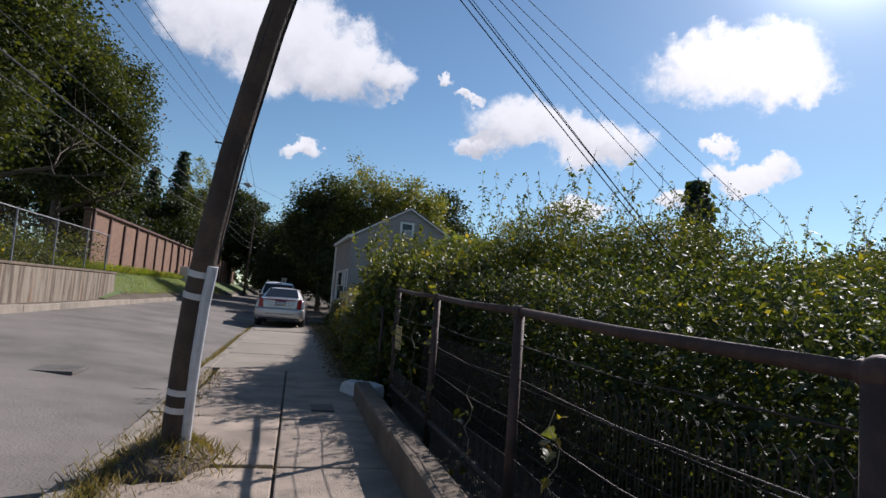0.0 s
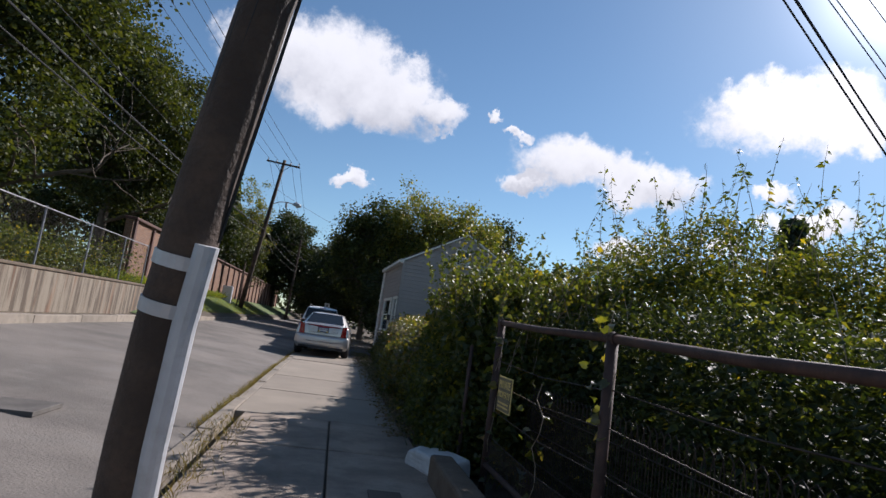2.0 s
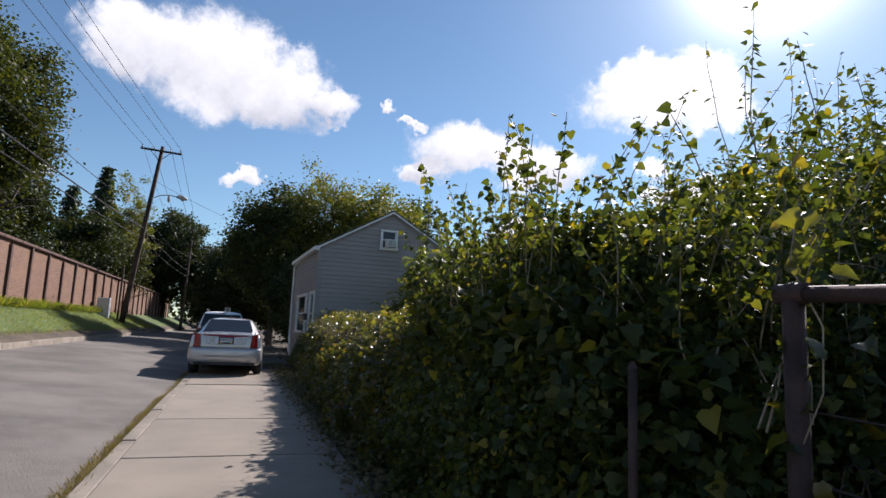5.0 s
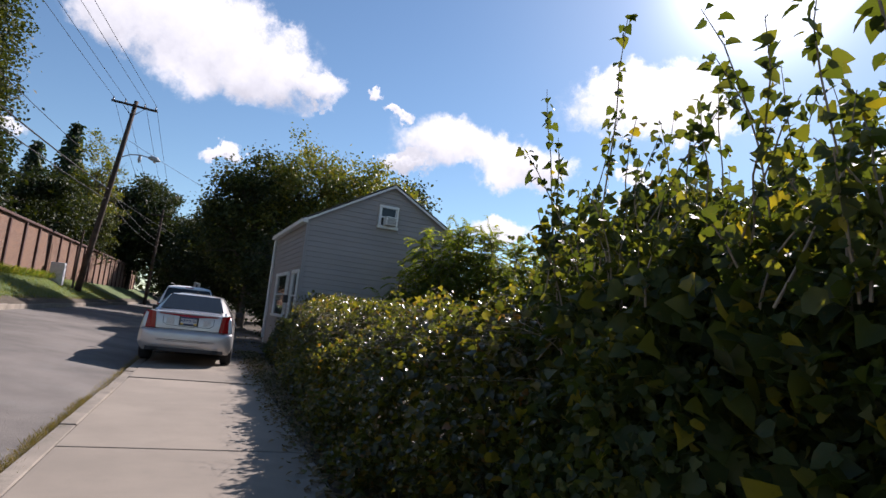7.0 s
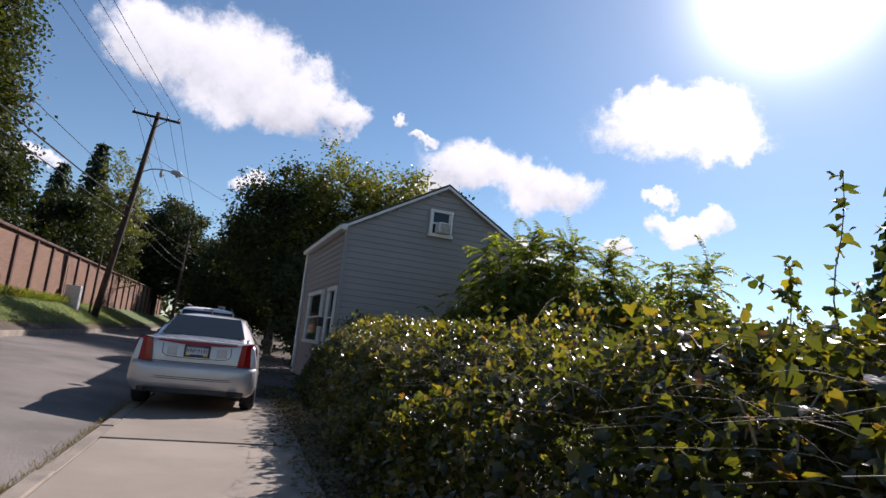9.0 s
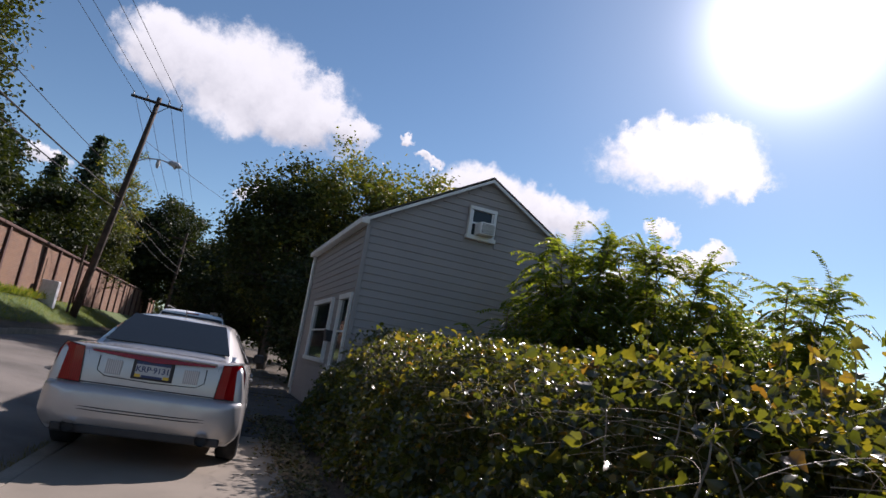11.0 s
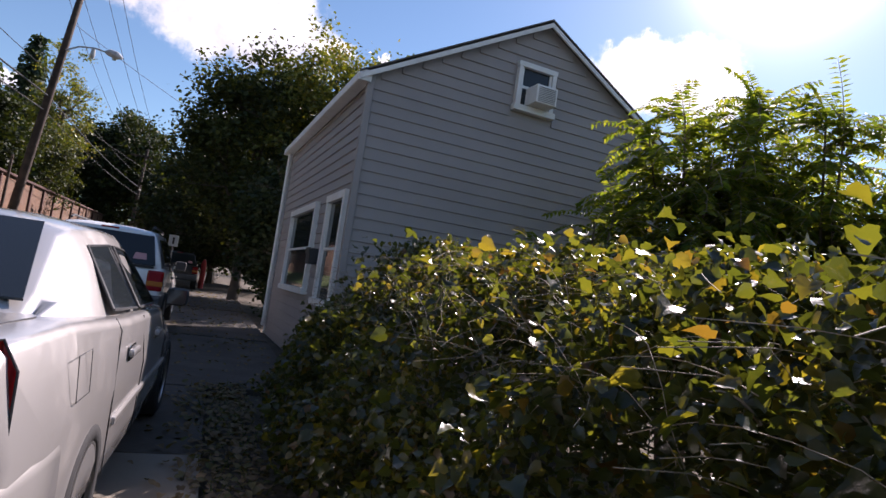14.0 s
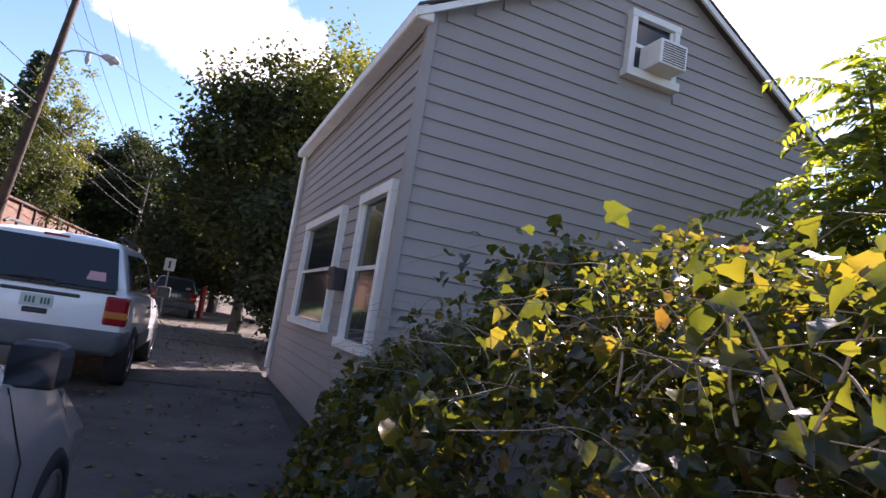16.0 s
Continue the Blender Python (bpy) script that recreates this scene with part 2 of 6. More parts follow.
SHINGLE = surface("asphalt_shingle", (0.12, 0.11, 0.10), 0.95, 0, 0.3, 2, 60, 0.8, 0.005)
POLE_WOOD = surface("weathered_pole_wood", (0.07, 0.046, 0.032), 0.85, 0, 0.4, 3.0, 50, 0.9, 0.01, (0.045, 0.032, 0.026), 0.7)
TAPE = surface("silver_band", (0.55, 0.55, 0.56), 0.42, 0.35, 0.12, 8, 60, 0.25)
CONDUIT = surface("grey_pipe", (0.52, 0.53, 0.55), 0.45, 0.2, 0.12, 5, 40, 0.15, 0.002, (0.35, 0.33, 0.3), 0.4)
DULL_STEEL = surface("dull_galvanised_steel", (0.2, 0.2, 0.21), 0.55, 0.4, 0.2, 5, 40, 0.2)
RUST_IRON = surface("rusty_brown_iron", (0.055, 0.03, 0.024), 0.72, 0.1, 0.4, 6, 60, 0.7, 0.004, (0.11, 0.05, 0.03), 0.5)
DARK_WIRE = surface("dark_wire", (0.05, 0.038, 0.032), 0.6, 0.5, 0.3, 10, 80, 0.3)
CABLE = surface("black_cable", (0.015, 0.015, 0.016), 0.7, 0, 0.2, 5, 40, 0.2)
BARK = surface("bark", (0.10, 0.078, 0.058), 0.95, 0, 0.4, 2, 14, 1.0, 0.03)
TWIG = surface("dry_twig", (0.30, 0.235, 0.165), 0.8, 0, 0.35, 6, 60, 0.5)
SILVER = paint("silver_car_paint", (0.51, 0.49, 0.475), 0.5)
WHITE_PAINT = paint("white_car_paint", (0.78, 0.79, 0.80), 0.0, 0.35)
BLACK_PAINT = paint("black_car_paint", (0.012, 0.012, 0.014), 0.0, 0.3)
TINTED = glass("tinted_car_glass")
PANE = glass("window_glass", (0.025, 0.03, 0.032))
RUBBER = surface("tyre_rubber", (0.022, 0.022, 0.023), 0.85, 0, 0.25, 5, 60, 0.4)
PLASTIC = surface("black_plastic", (0.03, 0.03, 0.032), 0.6, 0, 0.2, 4, 80, 0.3)
GREY_PLASTIC = surface("grey_cladding", (0.09, 0.095, 0.10), 0.65, 0, 0.2, 4, 80, 0.3)
CHROME = surface("chrome", (0.75, 0.75, 0.76), 0.12, 1.0, 0.05, 6, 40, 0.05)
ALLOY = surface("alloy_rim", (0.55, 0.55, 0.56), 0.3, 1.0, 0.1, 6, 40, 0.1)
RED_LAMP = lamp_glass("red_lamp_glass", (0.33, 0.003, 0.007))
AMBER_LAMP = lamp_glass("amber_lamp_glass", (0.6, 0.2, 0.03))
CLEAR_LAMP = lamp_glass("clear_lamp_glass", (0.62, 0.62, 0.6))
PLATE_WHITE = surface("plate_white", (0.48, 0.50, 0.50), 0.45, 0, 0.06, 10, 60, 0.1)
PLATE_BLUE = surface("plate_blue", (0.03, 0.05, 0.13), 0.5, 0, 0.1, 10, 60, 0.1)
PLATE_YELLOW = surface("plate_yellow", (0.75, 0.5, 0.06), 0.5, 0, 0.1, 10, 60, 0.1)
SIGN_YELLOW = surface("sign_yellow", (0.62, 0.47, 0.16), 0.6, 0, 0.15, 8, 60, 0.1)
SIGN_FADED = surface("sign_faded", (0.15, 0.125, 0.07), 0.6, 0, 0.25, 9, 60, 0.1, 0.002, (0.19, 0.16, 0.09), 0.6)
SIGN_BLACK = surface("sign_black", (0.03, 0.027, 0.024), 0.6, 0, 0.15, 8, 60, 0.1)
# Greens carry some shade: darkened so that the hedge's front reads dark.
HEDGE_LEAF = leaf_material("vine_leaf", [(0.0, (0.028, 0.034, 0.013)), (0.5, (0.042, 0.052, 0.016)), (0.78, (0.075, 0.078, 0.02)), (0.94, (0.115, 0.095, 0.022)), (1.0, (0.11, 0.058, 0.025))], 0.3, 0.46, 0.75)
YELLOW_LEAF = leaf_material("yellowed_vine_leaf", [(0.0, (0.045, 0.056, 0.018)), (0.5, (0.07, 0.076, 0.022)), (0.82, (0.13, 0.108, 0.026)), (1.0, (0.12, 0.066, 0.032))], 0.35, 0.5, 0.6)
BUSH_LEAF = leaf_material("bush_leaf", [(0.0, (0.028, 0.042, 0.015)), (0.6, (0.05, 0.067, 0.02)), (0.93, (0.10, 0.105, 0.028)), (1.0, (0.24, 0.19, 0.02))], 0.5, 0.34, 0.3)
FERN_LEAF = leaf_material("pinnate_leaf", [(0.0, (0.055, 0.085, 0.02)), (0.6, (0.09, 0.12, 0.026)), (1.0, (0.16, 0.17, 0.035))], 0.5, 0.55, 0.35)
TREE_LEAF = leaf_material("tree_leaf", [(0.0, (0.022, 0.034, 0.014)), (0.6, (0.04, 0.054, 0.02)), (1.0, (0.08, 0.088, 0.026))], 0.58, 0.22, 0.25)
LIGHT_LEAF = leaf_material("yellowing_tree_leaf", [(0.0, (0.06, 0.085, 0.02)), (0.6, (0.11, 0.13, 0.03)), (1.0, (0.2, 0.17, 0.03))], 0.45, 0.26)
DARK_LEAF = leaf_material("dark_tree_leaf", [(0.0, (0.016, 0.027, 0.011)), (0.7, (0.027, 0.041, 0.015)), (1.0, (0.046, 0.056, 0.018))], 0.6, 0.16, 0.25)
NEEDLE = leaf_material("spruce_needle", [(0.0, (0.022, 0.04, 0.028)), (0.7, (0.038, 0.06, 0.042)), (1.0, (0.06, 0.08, 0.055))], 0.6, 0.2, 0.3)
GRASS = leaf_material("grass_blade", [(0.0, (0.07, 0.11, 0.025)), (0.7, (0.13, 0.17, 0.04)), (1.0, (0.3, 0.25, 0.1))], 0.6, 0.4, 0.3)
STRAW = leaf_material("dry_grass_blade", [(0.0, (0.12, 0.10, 0.045)), (0.6, (0.22, 0.165, 0.085)), (1.0, (0.08, 0.095, 0.03))], 0.7, 0.2, 0.3)

# ---------------------------------------------------------------- mesh helpers


def part(name, bm, material, parent=None, label="", smooth=False):
    """Links a bmesh as one mesh object, under a thing or a part where one is given."""
    me = bpy.data.meshes.new(name)
    bmesh.ops.recalc_face_normals(bm, faces=bm.faces)
    bm.to_mesh(me)
    bm.free()
    if smooth:
        for p in me.polygons:
            p.use_smooth = True
    me.materials.append(material)
    ob = new(name, me)
    ob.parent = parent
    if label:
        ob["label"] = label
    return ob


def np_mesh(name, verts, faces, material, parent=None, smooth=False):
    """A mesh object from numpy arrays of corners and equal-sided faces."""
    me = bpy.data.meshes.new(name)
    n, s = faces.shape
    me.vertices.add(len(verts))
    me.vertices.foreach_set("co", verts.astype(np.float32).ravel())
    me.loops.add(n * s)
    me.loops.foreach_set("vertex_index", faces.astype(np.int32).ravel())
    me.polygons.add(n)
    me.polygons.foreach_set("loop_start", np.arange(0, n * s, s, dtype=np.int32))
    me.update(calc_edges=True)
    me.validate()
    if smooth:
        me.polygons.foreach_set("use_smooth", np.ones(n, dtype=bool))
    me.materials.append(material)
    ob = new(name, me)
    ob.parent = parent
    return ob


def box(bm, x0, x1, y0, y1, z0, z1, bevel=0.0):
    r = bmesh.ops.create_cube(bm, size=1.0, matrix=Matrix.Translation(((x0 + x1) / 2, (y0 + y1) / 2, (z0 + z1) / 2)) @ Matrix.Diagonal((x1 - x0, y1 - y0, z1 - z0, 1)))
    if bevel:
        es = list({e for v in r["verts"] for e in v.link_edges})
        bmesh.ops.bevel(bm, geom=es, offset=bevel, segments=2, affect="EDGES", profile=0.5)
    return bm


def boxed(x0, x1, y0, y1, z0, z1, bevel=0.0):
    return box(bmesh.new(), x0, x1, y0, y1, z0, z1, bevel)


def tube(bm, pts, radii, seg=8, caps=True):
    """A round bar along points, tapering by the radii."""
    pts = [Vector(p) for p in pts]
    if not isinstance(radii, (list, tuple)):
        radii = [radii] * len(pts)
    rings = []
    side = None
    for i, p in enumerate(pts):
        d = (pts[min(i + 1, len(pts) - 1)] - pts[max(i - 1, 0)]).normalized()
        if side is None:
            side = d.orthogonal().normalized()
        side = (side - d * side.dot(d))
        side = side.normalized() if side.length > 1e-6 else d.orthogonal().normalized()
        up = d.cross(side)
        rings.append([bm.verts.new(p + (side * math.cos(a) + up * math.sin(a)) * radii[i]) for a in [2 * math.pi * j / seg for j in range(seg)]])
    for a, b in zip(rings, rings[1:]):
        for j in range(seg):
            bm.faces.new((a[j], a[(j + 1) % seg], b[(j + 1) % seg], b[j]))
    if caps:
        bm.faces.new(rings[0][::-1])
        bm.faces.new(rings[-1])
    return bm


def tubed(pts, radii, seg=8):
    return tube(bmesh.new(), pts, radii, seg)


def sheet(name, xs, ys, height, material, kind="structure"):
    """A gridded piece of ground over xs and ys."""
    xs, ys = np.array(xs, float), np.array(ys, float)
    X, Y = np.meshgrid(xs, ys)
    Z = np.vectorize(height)(X, Y)
    v = np.stack([X, Y, Z], -1).reshape(-1, 3)
    i = np.arange(len(ys) - 1)[:, None] * len(xs) + np.arange(len(xs) - 1)[None]
    f = np.stack([i, i + 1, i + 1 + len(xs), i + len(xs)], -1).reshape(-1, 4)
    return tagged(np_mesh(name, v, f, material, smooth=True), kind=kind)


def thing(name, label, category, group="", at=(0, 0, 0), rz=0.0):
    e = new(name)
    e.matrix_world = pose(*at, 0, 0, rz)
    return tagged(e, label, category, group)


# leaf outlines: a folded heart, a lance and a diamond, as corners (along, across, up) and triangles
HEART = (np.array([(0, 0, 0), (-0.10, 0.28, 0.06), (0.22, 0.5, 0.16), (0.62, 0.32, 0.09), (1.0, 0, -0.16), (0.62, -0.32, 0.09), (0.22, -0.5, 0.16), (-0.10, -0.28, 0.06), (0.45, 0, 0.0)]),
         np.array([(0, 8, 1), (1, 8, 2), (2, 8, 3), (3, 8, 4), (4, 8, 5), (5, 8, 6), (6, 8, 7), (7, 8, 0)]))
LANCE = (np.array([(0, 0, 0), (0.35, 0.22, 0.06), (1.0, 0, -0.08), (0.35, -0.22, 0.06), (0.5, 0, 0.0)]), np.array([(0, 4, 1), (1, 4, 2), (2, 4, 3), (3, 4, 0)]))
DIAMOND = (np.array([(0, 0, 0), (0.5, 0.33, 0.08), (1.0, 0, -0.03), (0.5, -0.33, 0.08)]), np.array([(0, 2, 1), (0, 3, 2)]))
LOBED = (np.array([(0, 0, 0), (-0.14, 0.2, 0.03), (0.02, 0.46, 0.20), (0.22, 0.42, 0.13), (0.42, 0.46, 0.20), (0.66, 0.26, 0.10), (1.0, 0, -0.26), (0.66, -0.26, 0.06), (0.42, -0.46, 0.16), (0.22, -0.42, 0.10), (0.02, -0.46, 0.15), (-0.14, -0.2, 0.03), (0.35, 0, -0.02)]),
         np.array([(i, 12, (i + 1) % 12) for i in range(12)]))
RNG = np.random.default_rng(7)


def leaves(name, centres, size, material, shape=HEART, parent=None, droop=0.3, face=None, spread=1.0):
    """Many leaves in one mesh, each turned its own way. droop: how far the tips hang; face: a way in which the blades lean."""
    n = len(centres)
    a = RNG.uniform(0, 2 * math.pi, n)
    tip = np.stack([np.cos(a), np.sin(a), RNG.normal(-droop, 0.45, n)], 1)
    tip /= np.linalg.norm(tip, axis=1)[:, None]
    nrm = RNG.normal(0, spread, (n, 3)) + (np.array(face) if face is not None else np.array((0, 0, 0.8)))
    side = np.cross(nrm, tip)
    side /= np.linalg.norm(side, axis=1)[:, None] + 1e-9
    up = np.cross(tip, side)
    s = size * RNG.uniform(0.55, 1.35, n)
    tv, tf = shape
    V = centres[:, None] + s[:, None, None] * (tv[None, :, :1] * tip[:, None] + tv[None, :, 1:2] * side[:, None] + tv[None, :, 2:] * up[:, None])
    Fc = tf[None] + (np.arange(n) * len(tv))[:, None, None]
    ob = np_mesh(name, V.reshape(-1, 3), Fc.reshape(-1, 3), material, parent)
    return ob


def clump_points(n, clumps, spread):
    """n points scattered round clump centres (an array of x, y, z)."""
    c = clumps[RNG.integers(0, len(clumps), n)]
    return c + RNG.normal(0, 1, (n, 3)) * np.array(spread)

# ---------------------------------------------------------------- the ground
KERB_X, FAR_KERB_X, FAR_Z = -1.30, -6.25, 0.40
WALL_X, WALL_BASE, WALL_TOP = -8.85, 1.70, 4.15


def road_z(x):
    f = (KERB_X - x) / (KERB_X - FAR_KERB_X)
    return -0.07 + (FAR_Z + 0.0) * f + 0.05 * math.sin(math.pi * min(max(f, 0), 1))


def ground_z(x, y):
    if x < FAR_KERB_X:
        f = (FAR_KERB_X - x)
        bank = FAR_Z + 0.12 + min(f, 2.6) / 2.6 * 1.2
        if y < 26.5:
            k = min(max((26.5 - y) / 3, 0), 1)
            bank = bank * (1 - k) + k * (FAR_Z + 0.06 + min(max(f - 0.7, 0), 1.5) * 0.5)
        return bank + min(max(f - 2.6, 0), 60) * 0.03 + 0.02 * noise.noise((x, y, 0))
    if x > 1.0:
        f = x - 1.0
        return -0.03 - min(f, 8) * 0.06 - min(max(f - 8, 0), 80) * 0.05 + 0.03 * noise.noise((x * 2, y * 2, 3))
    return -0.32


xs = [-2500, -600, -150, -60, -30, -20, -14, -11, -9, -8, -7.4, -6.9, -6.6, -6.4, -6.28, -6.2, -1.35, -1.2, 0.9, 1.02, 1.3, 1.8, 2.4, 3, 4, 5, 6, 7, 8, 10, 13, 18, 30, 60, 150, 600, 2500]
ys = [-2500, -500, -100, -40, -20, -10] + list(np.arange(-6, 60, 0.8)) + [65, 75, 90, 120, 160, 260, 600, 2500]
tagged(sheet("ground", xs, ys, ground_z, SOIL), "bare brown soil with leaf litter beside the pavement", "ground")
xs = list(np.linspace(FAR_KERB_X, KERB_X, 14))
ys = [-400, -100, -30] + list(np.arange(-12, 70, 1.5)) + [80, 110, 160, 400]
tagged(sheet("road", xs, ys, lambda x, y: road_z(x) + 0.012 * noise.noise((x * 0.7, y * 0.7, 1)), ASPHALT), "worn pale grey asphalt road with patches and cracks", "road")
tagged(sheet("grass_bank", list(np.linspace(FAR_KERB_X - 0.5, WALL_X + 0.05, 10)), list(np.arange(24, 100, 1.0)), lambda x, y: ground_z(x, y) + 0.02, LAWN), "mown green grass bank below the brick wall", "grass")

# kerbs: real steps, in lengths
for i in range(34):
    y0 = -8 + i * 2.4
    bm = boxed(KERB_X - 0.0, KERB_X + 0.15, y0, y0 + 2.385, -0.4, 0.0 + 0.012 * math.sin(i * 2.1), 0.015)
    tagged(part("kerb", bm, KERB_STONE), "weathered concrete kerb stone with grass in its joint", "kerb", "near kerb stones", "structure")
    bm = boxed(FAR_KERB_X - 0.16, FAR_KERB_X, y0, y0 + 2.385, FAR_Z - 0.4, FAR_Z + 0.12 + 0.012 * math.sin(i * 1.7), 0.015)
    tagged(part("kerb", bm, KERB_STONE), "low pale concrete kerb below the grass bank", "kerb", "far kerb stones", "structure")

# ---------------------------------------------------------------- brick wall along the far side
brick_wall = thing("brick_wall", "long red brick boundary wall with piers and a dark coping", "wall", at=(WALL_X, 28.2, WALL_BASE))
LEN = 62.0
part("wall", boxed(-0.3, 0.0, 0, LEN, -0.6, WALL_TOP - WALL_BASE, 0.0), BRICK, brick_wall)
for i in range(26):
    y = 0.12 + i * 2.45
    part("pier", boxed(0.003, 0.10, y, y + 0.19, -0.6, WALL_TOP - WALL_BASE - 0.06 * (i % 3), 0.01), COPING, brick_wall, "darker brick pier standing proud of the wall")
for i in range(31):
    y = i * 2.0
    part("coping", boxed(-0.38, 0.14, y + 0.01, y + 1.99, WALL_TOP - WALL_BASE + 0.003, WALL_TOP - WALL_BASE + 0.13, 0.03), COPING, brick_wall)
# low stained concrete wall by the road, with a chain-link fence behind it
low_wall = thing("retaining_wall", "low stained concrete retaining wall with rust streaks", "wall", at=(-6.95, 12.0, 0.45))
part("wall", boxed(-0.28, 0.0, 0, 13.8, -0.4, 1.02, 0.03), STREAKED, low_wall)
part("wall_cap", boxed(-0.31, 0.03, -0.02, 13.83, 1.023, 1.10, 0.02), STAINED_CONCRETE, low_wall)
tagged(sheet("upper_ground", [-26, -16, -11, -9, -8, -7.4, -7.1], list(np.arange(0, 29, 1.0)), lambda x, y: 1.45 + 0.04 * noise.noise((x, y, 9)), ROUGH_GROUND), "rough grass behind the low concrete wall", "grass")

chain_fence = thing("chain_link_fence", "old galvanised chain-link fence behind the low wall", "fence", at=(-7.9, 0, 1.4))
CY = [10.0, 13.0, 16.0, 19.0, 22.0, 25.0, 27.6]
for y in CY:
    part("post", tubed([(0, y, -0.3), (0, y, 1.75)], 0.03, 8), DULL_STEEL, chain_fence)
for a, b in zip(CY, CY[1:]):
    part("rail", tubed([(0, a, 1.7), (0, b, 1.7)], 0.02, 8), DULL_STEEL, chain_fence)
bm = bmesh.new()
for k in range(150):
    y = 9.0 + k * 0.125
    tube(bm, [(0.0, y, 0.0), (0.0, y + 1.68, 1.68)] if y + 1.68 < 27.6 else [(0, y, 0), (0, 27.6, max(27.6 - y, 0.02))], 0.0025, 3, False)
    if y < 27.6:
        tube(bm, [(0.006, y + 0.06, 1.68), (0.006, min(y + 1.74, 27.6), 1.68 - (min(y + 1.74, 27.6) - y - 0.06))], 0.0025, 3, False)
part("wire_mesh", bm, DARK_WIRE, chain_fence)["kind"] = "stuff"

# ---------------------------------------------------------------- house
H_ORG, H_RZ = (2.42, 28.5, 0.0), 2.7
HL, HW, HE, HR = 6.4, 5.6, 4.33, 5.92
house = thing("house", "small grey vinyl-sided house with a gable and white-trimmed windows", "house", at=H_ORG, rz=H_RZ)
front = part("wall", boxed(0.05, 0.2, 0.05, HL, -0.3, HE), SIDING, house)
bm = bmesh.new()
g0 = [bm.verts.new(p) for p in ((0.05, 0.06, -0.4), (HW - 0.05, 0.06, -0.4), (HW - 0.05, 0.06, HE), (HW / 2, 0.06, HR), (0.05, 0.06, HE))]
f = bm.faces.new(g0)
r = bmesh.ops.extrude_face_region(bm, geom=[f])
bmesh.ops.translate(bm, verts=[v for v in r["geom"] if isinstance(v, bmesh.types.BMVert)], vec=(0, 0.14, 0))
gable = part("wall", bm, SIDING, house)
bm = bmesh.new()
g0 = [bm.verts.new(p) for p in ((0.05, HL - 0.2, -0.4), (HW - 0.05, HL - 0.2, -0.4), (HW - 0.05, HL - 0.2, HE), (HW / 2, HL - 0.2, HR), (0.05, HL - 0.2, HE))]
f = bm.faces.new(g0)
r = bmesh.ops.extrude_face_region(bm, geom=[f])
bmesh.ops.translate(bm, verts=[v for v in r["geom"] if isinstance(v, bmesh.types.BMVert)], vec=(0, 0.14, 0))
part("wall", bm, SIDING, house)
part("wall", boxed(HW - 0.2, HW - 0.05, 0.2, HL - 0.2, -0.4, HE), SIDING, house)
# roof slopes with overhang
for s in (-1, 1):
    bm = bmesh.new()
    e = 0.16
    cx = HW / 2
    dx = cx + e
    zl = HR - (HR - HE) / cx * dx
    pts = [(cx, -0.10, HR), (cx + s * dx, -0.10, zl), (cx + s * dx, HL + 0.1, zl), (cx, HL + 0.1, HR)]
    lo = [bm.verts.new((x, y, z + 0.02)) for x, y, z in pts]
    hi = [bm.verts.new((x, y, z + 0.042)) for x, y, z in pts]
    bm.faces.new(lo[::-1]); bm.faces.new(hi)
    for i in range(4):
        bm.faces.new((lo[i], lo[(i + 1) % 4], hi[(i + 1) % 4], hi[i]))
    roof = part("roof", bm, SHINGLE, house, "dark asphalt shingle roof slope")
    # white rake board under the gable edge
    bm = bmesh.new()
    a, b = Vector((cx, -0.105, HR - 0.02)), Vector((cx + s * dx, -0.105, zl - 0.02))
    q = [a, b, b + Vector((0, 0, -0.075)), a + Vector((0, 0, -0.075))]
    v0 = [bm.verts.new(p) for p in q]
    v1 = [bm.verts.new(p + Vector((0, 0.03, 0))) for p in q]
    bm.faces.new(v0); bm.faces.new(v1[::-1])
    for i in range(4):
        bm.faces.new((v0[i], v0[(i + 1) % 4], v1[(i + 1) % 4], v1[i]))
    part("rake_board", bm, WHITE_TRIM, house, "white rake board under the roof edge")
part("gutter", boxed(-0.17, 0.02, -0.08, HL + 0.08, HE - 0.19, HE - 0.06, 0.02), WHITE_TRIM, house, "white eaves gutter")
part("soffit", boxed(-0.14, 0.05, -0.06, HL, HE - 0.055, HE - 0.02), WHITE_TRIM, house)
part("corner_board", boxed(-0.012, 0.085, -0.012, 0.085, -0.3, HE - 0.06, 0.008), SIDING, house)
part("corner_board", boxed(-0.005, 0.09, HL - 0.05, HL + 0.03, -0.3, HE - 0.06, 0.008), WHITE_TRIM, house)
part("downpipe", tubed([(-0.05, HL - 0.12, HE - 0.15), (-0.05, HL - 0.12, 0.1)], 0.04, 8), WHITE_TRIM, house)
# clapboards, each with its tilt
EXPO = 0.168
WINDOWS = [(0.25, 1.37, 0.98, 2.62), (2.25, 4.75, 1.08, 2.62)]


def board_mesh(along, a0, a1, z, depth=0.05):
    """One clapboard from a0 to a1: its lower edge stands proud of its upper."""
    bm = bmesh.new()
    prof = [(depth, z + EXPO), (depth - 0.004, z + EXPO), (depth - 0.024, z + 0.006), (depth - 0.020, z), (depth, z)]
    ends = []
    for a in (a0, a1):
        ends.append([bm.verts.new((o, a, h) if along == "y" else (a, o, h)) for o, h in prof])
    n = len(prof)
    for i in range(n):
        bm.faces.new((ends[0][i], ends[0][(i + 1) % n], ends[1][(i + 1) % n], ends[1][i]))
    bm.faces.new(ends[0][::-1]); bm.faces.new(ends[1])
    return bm


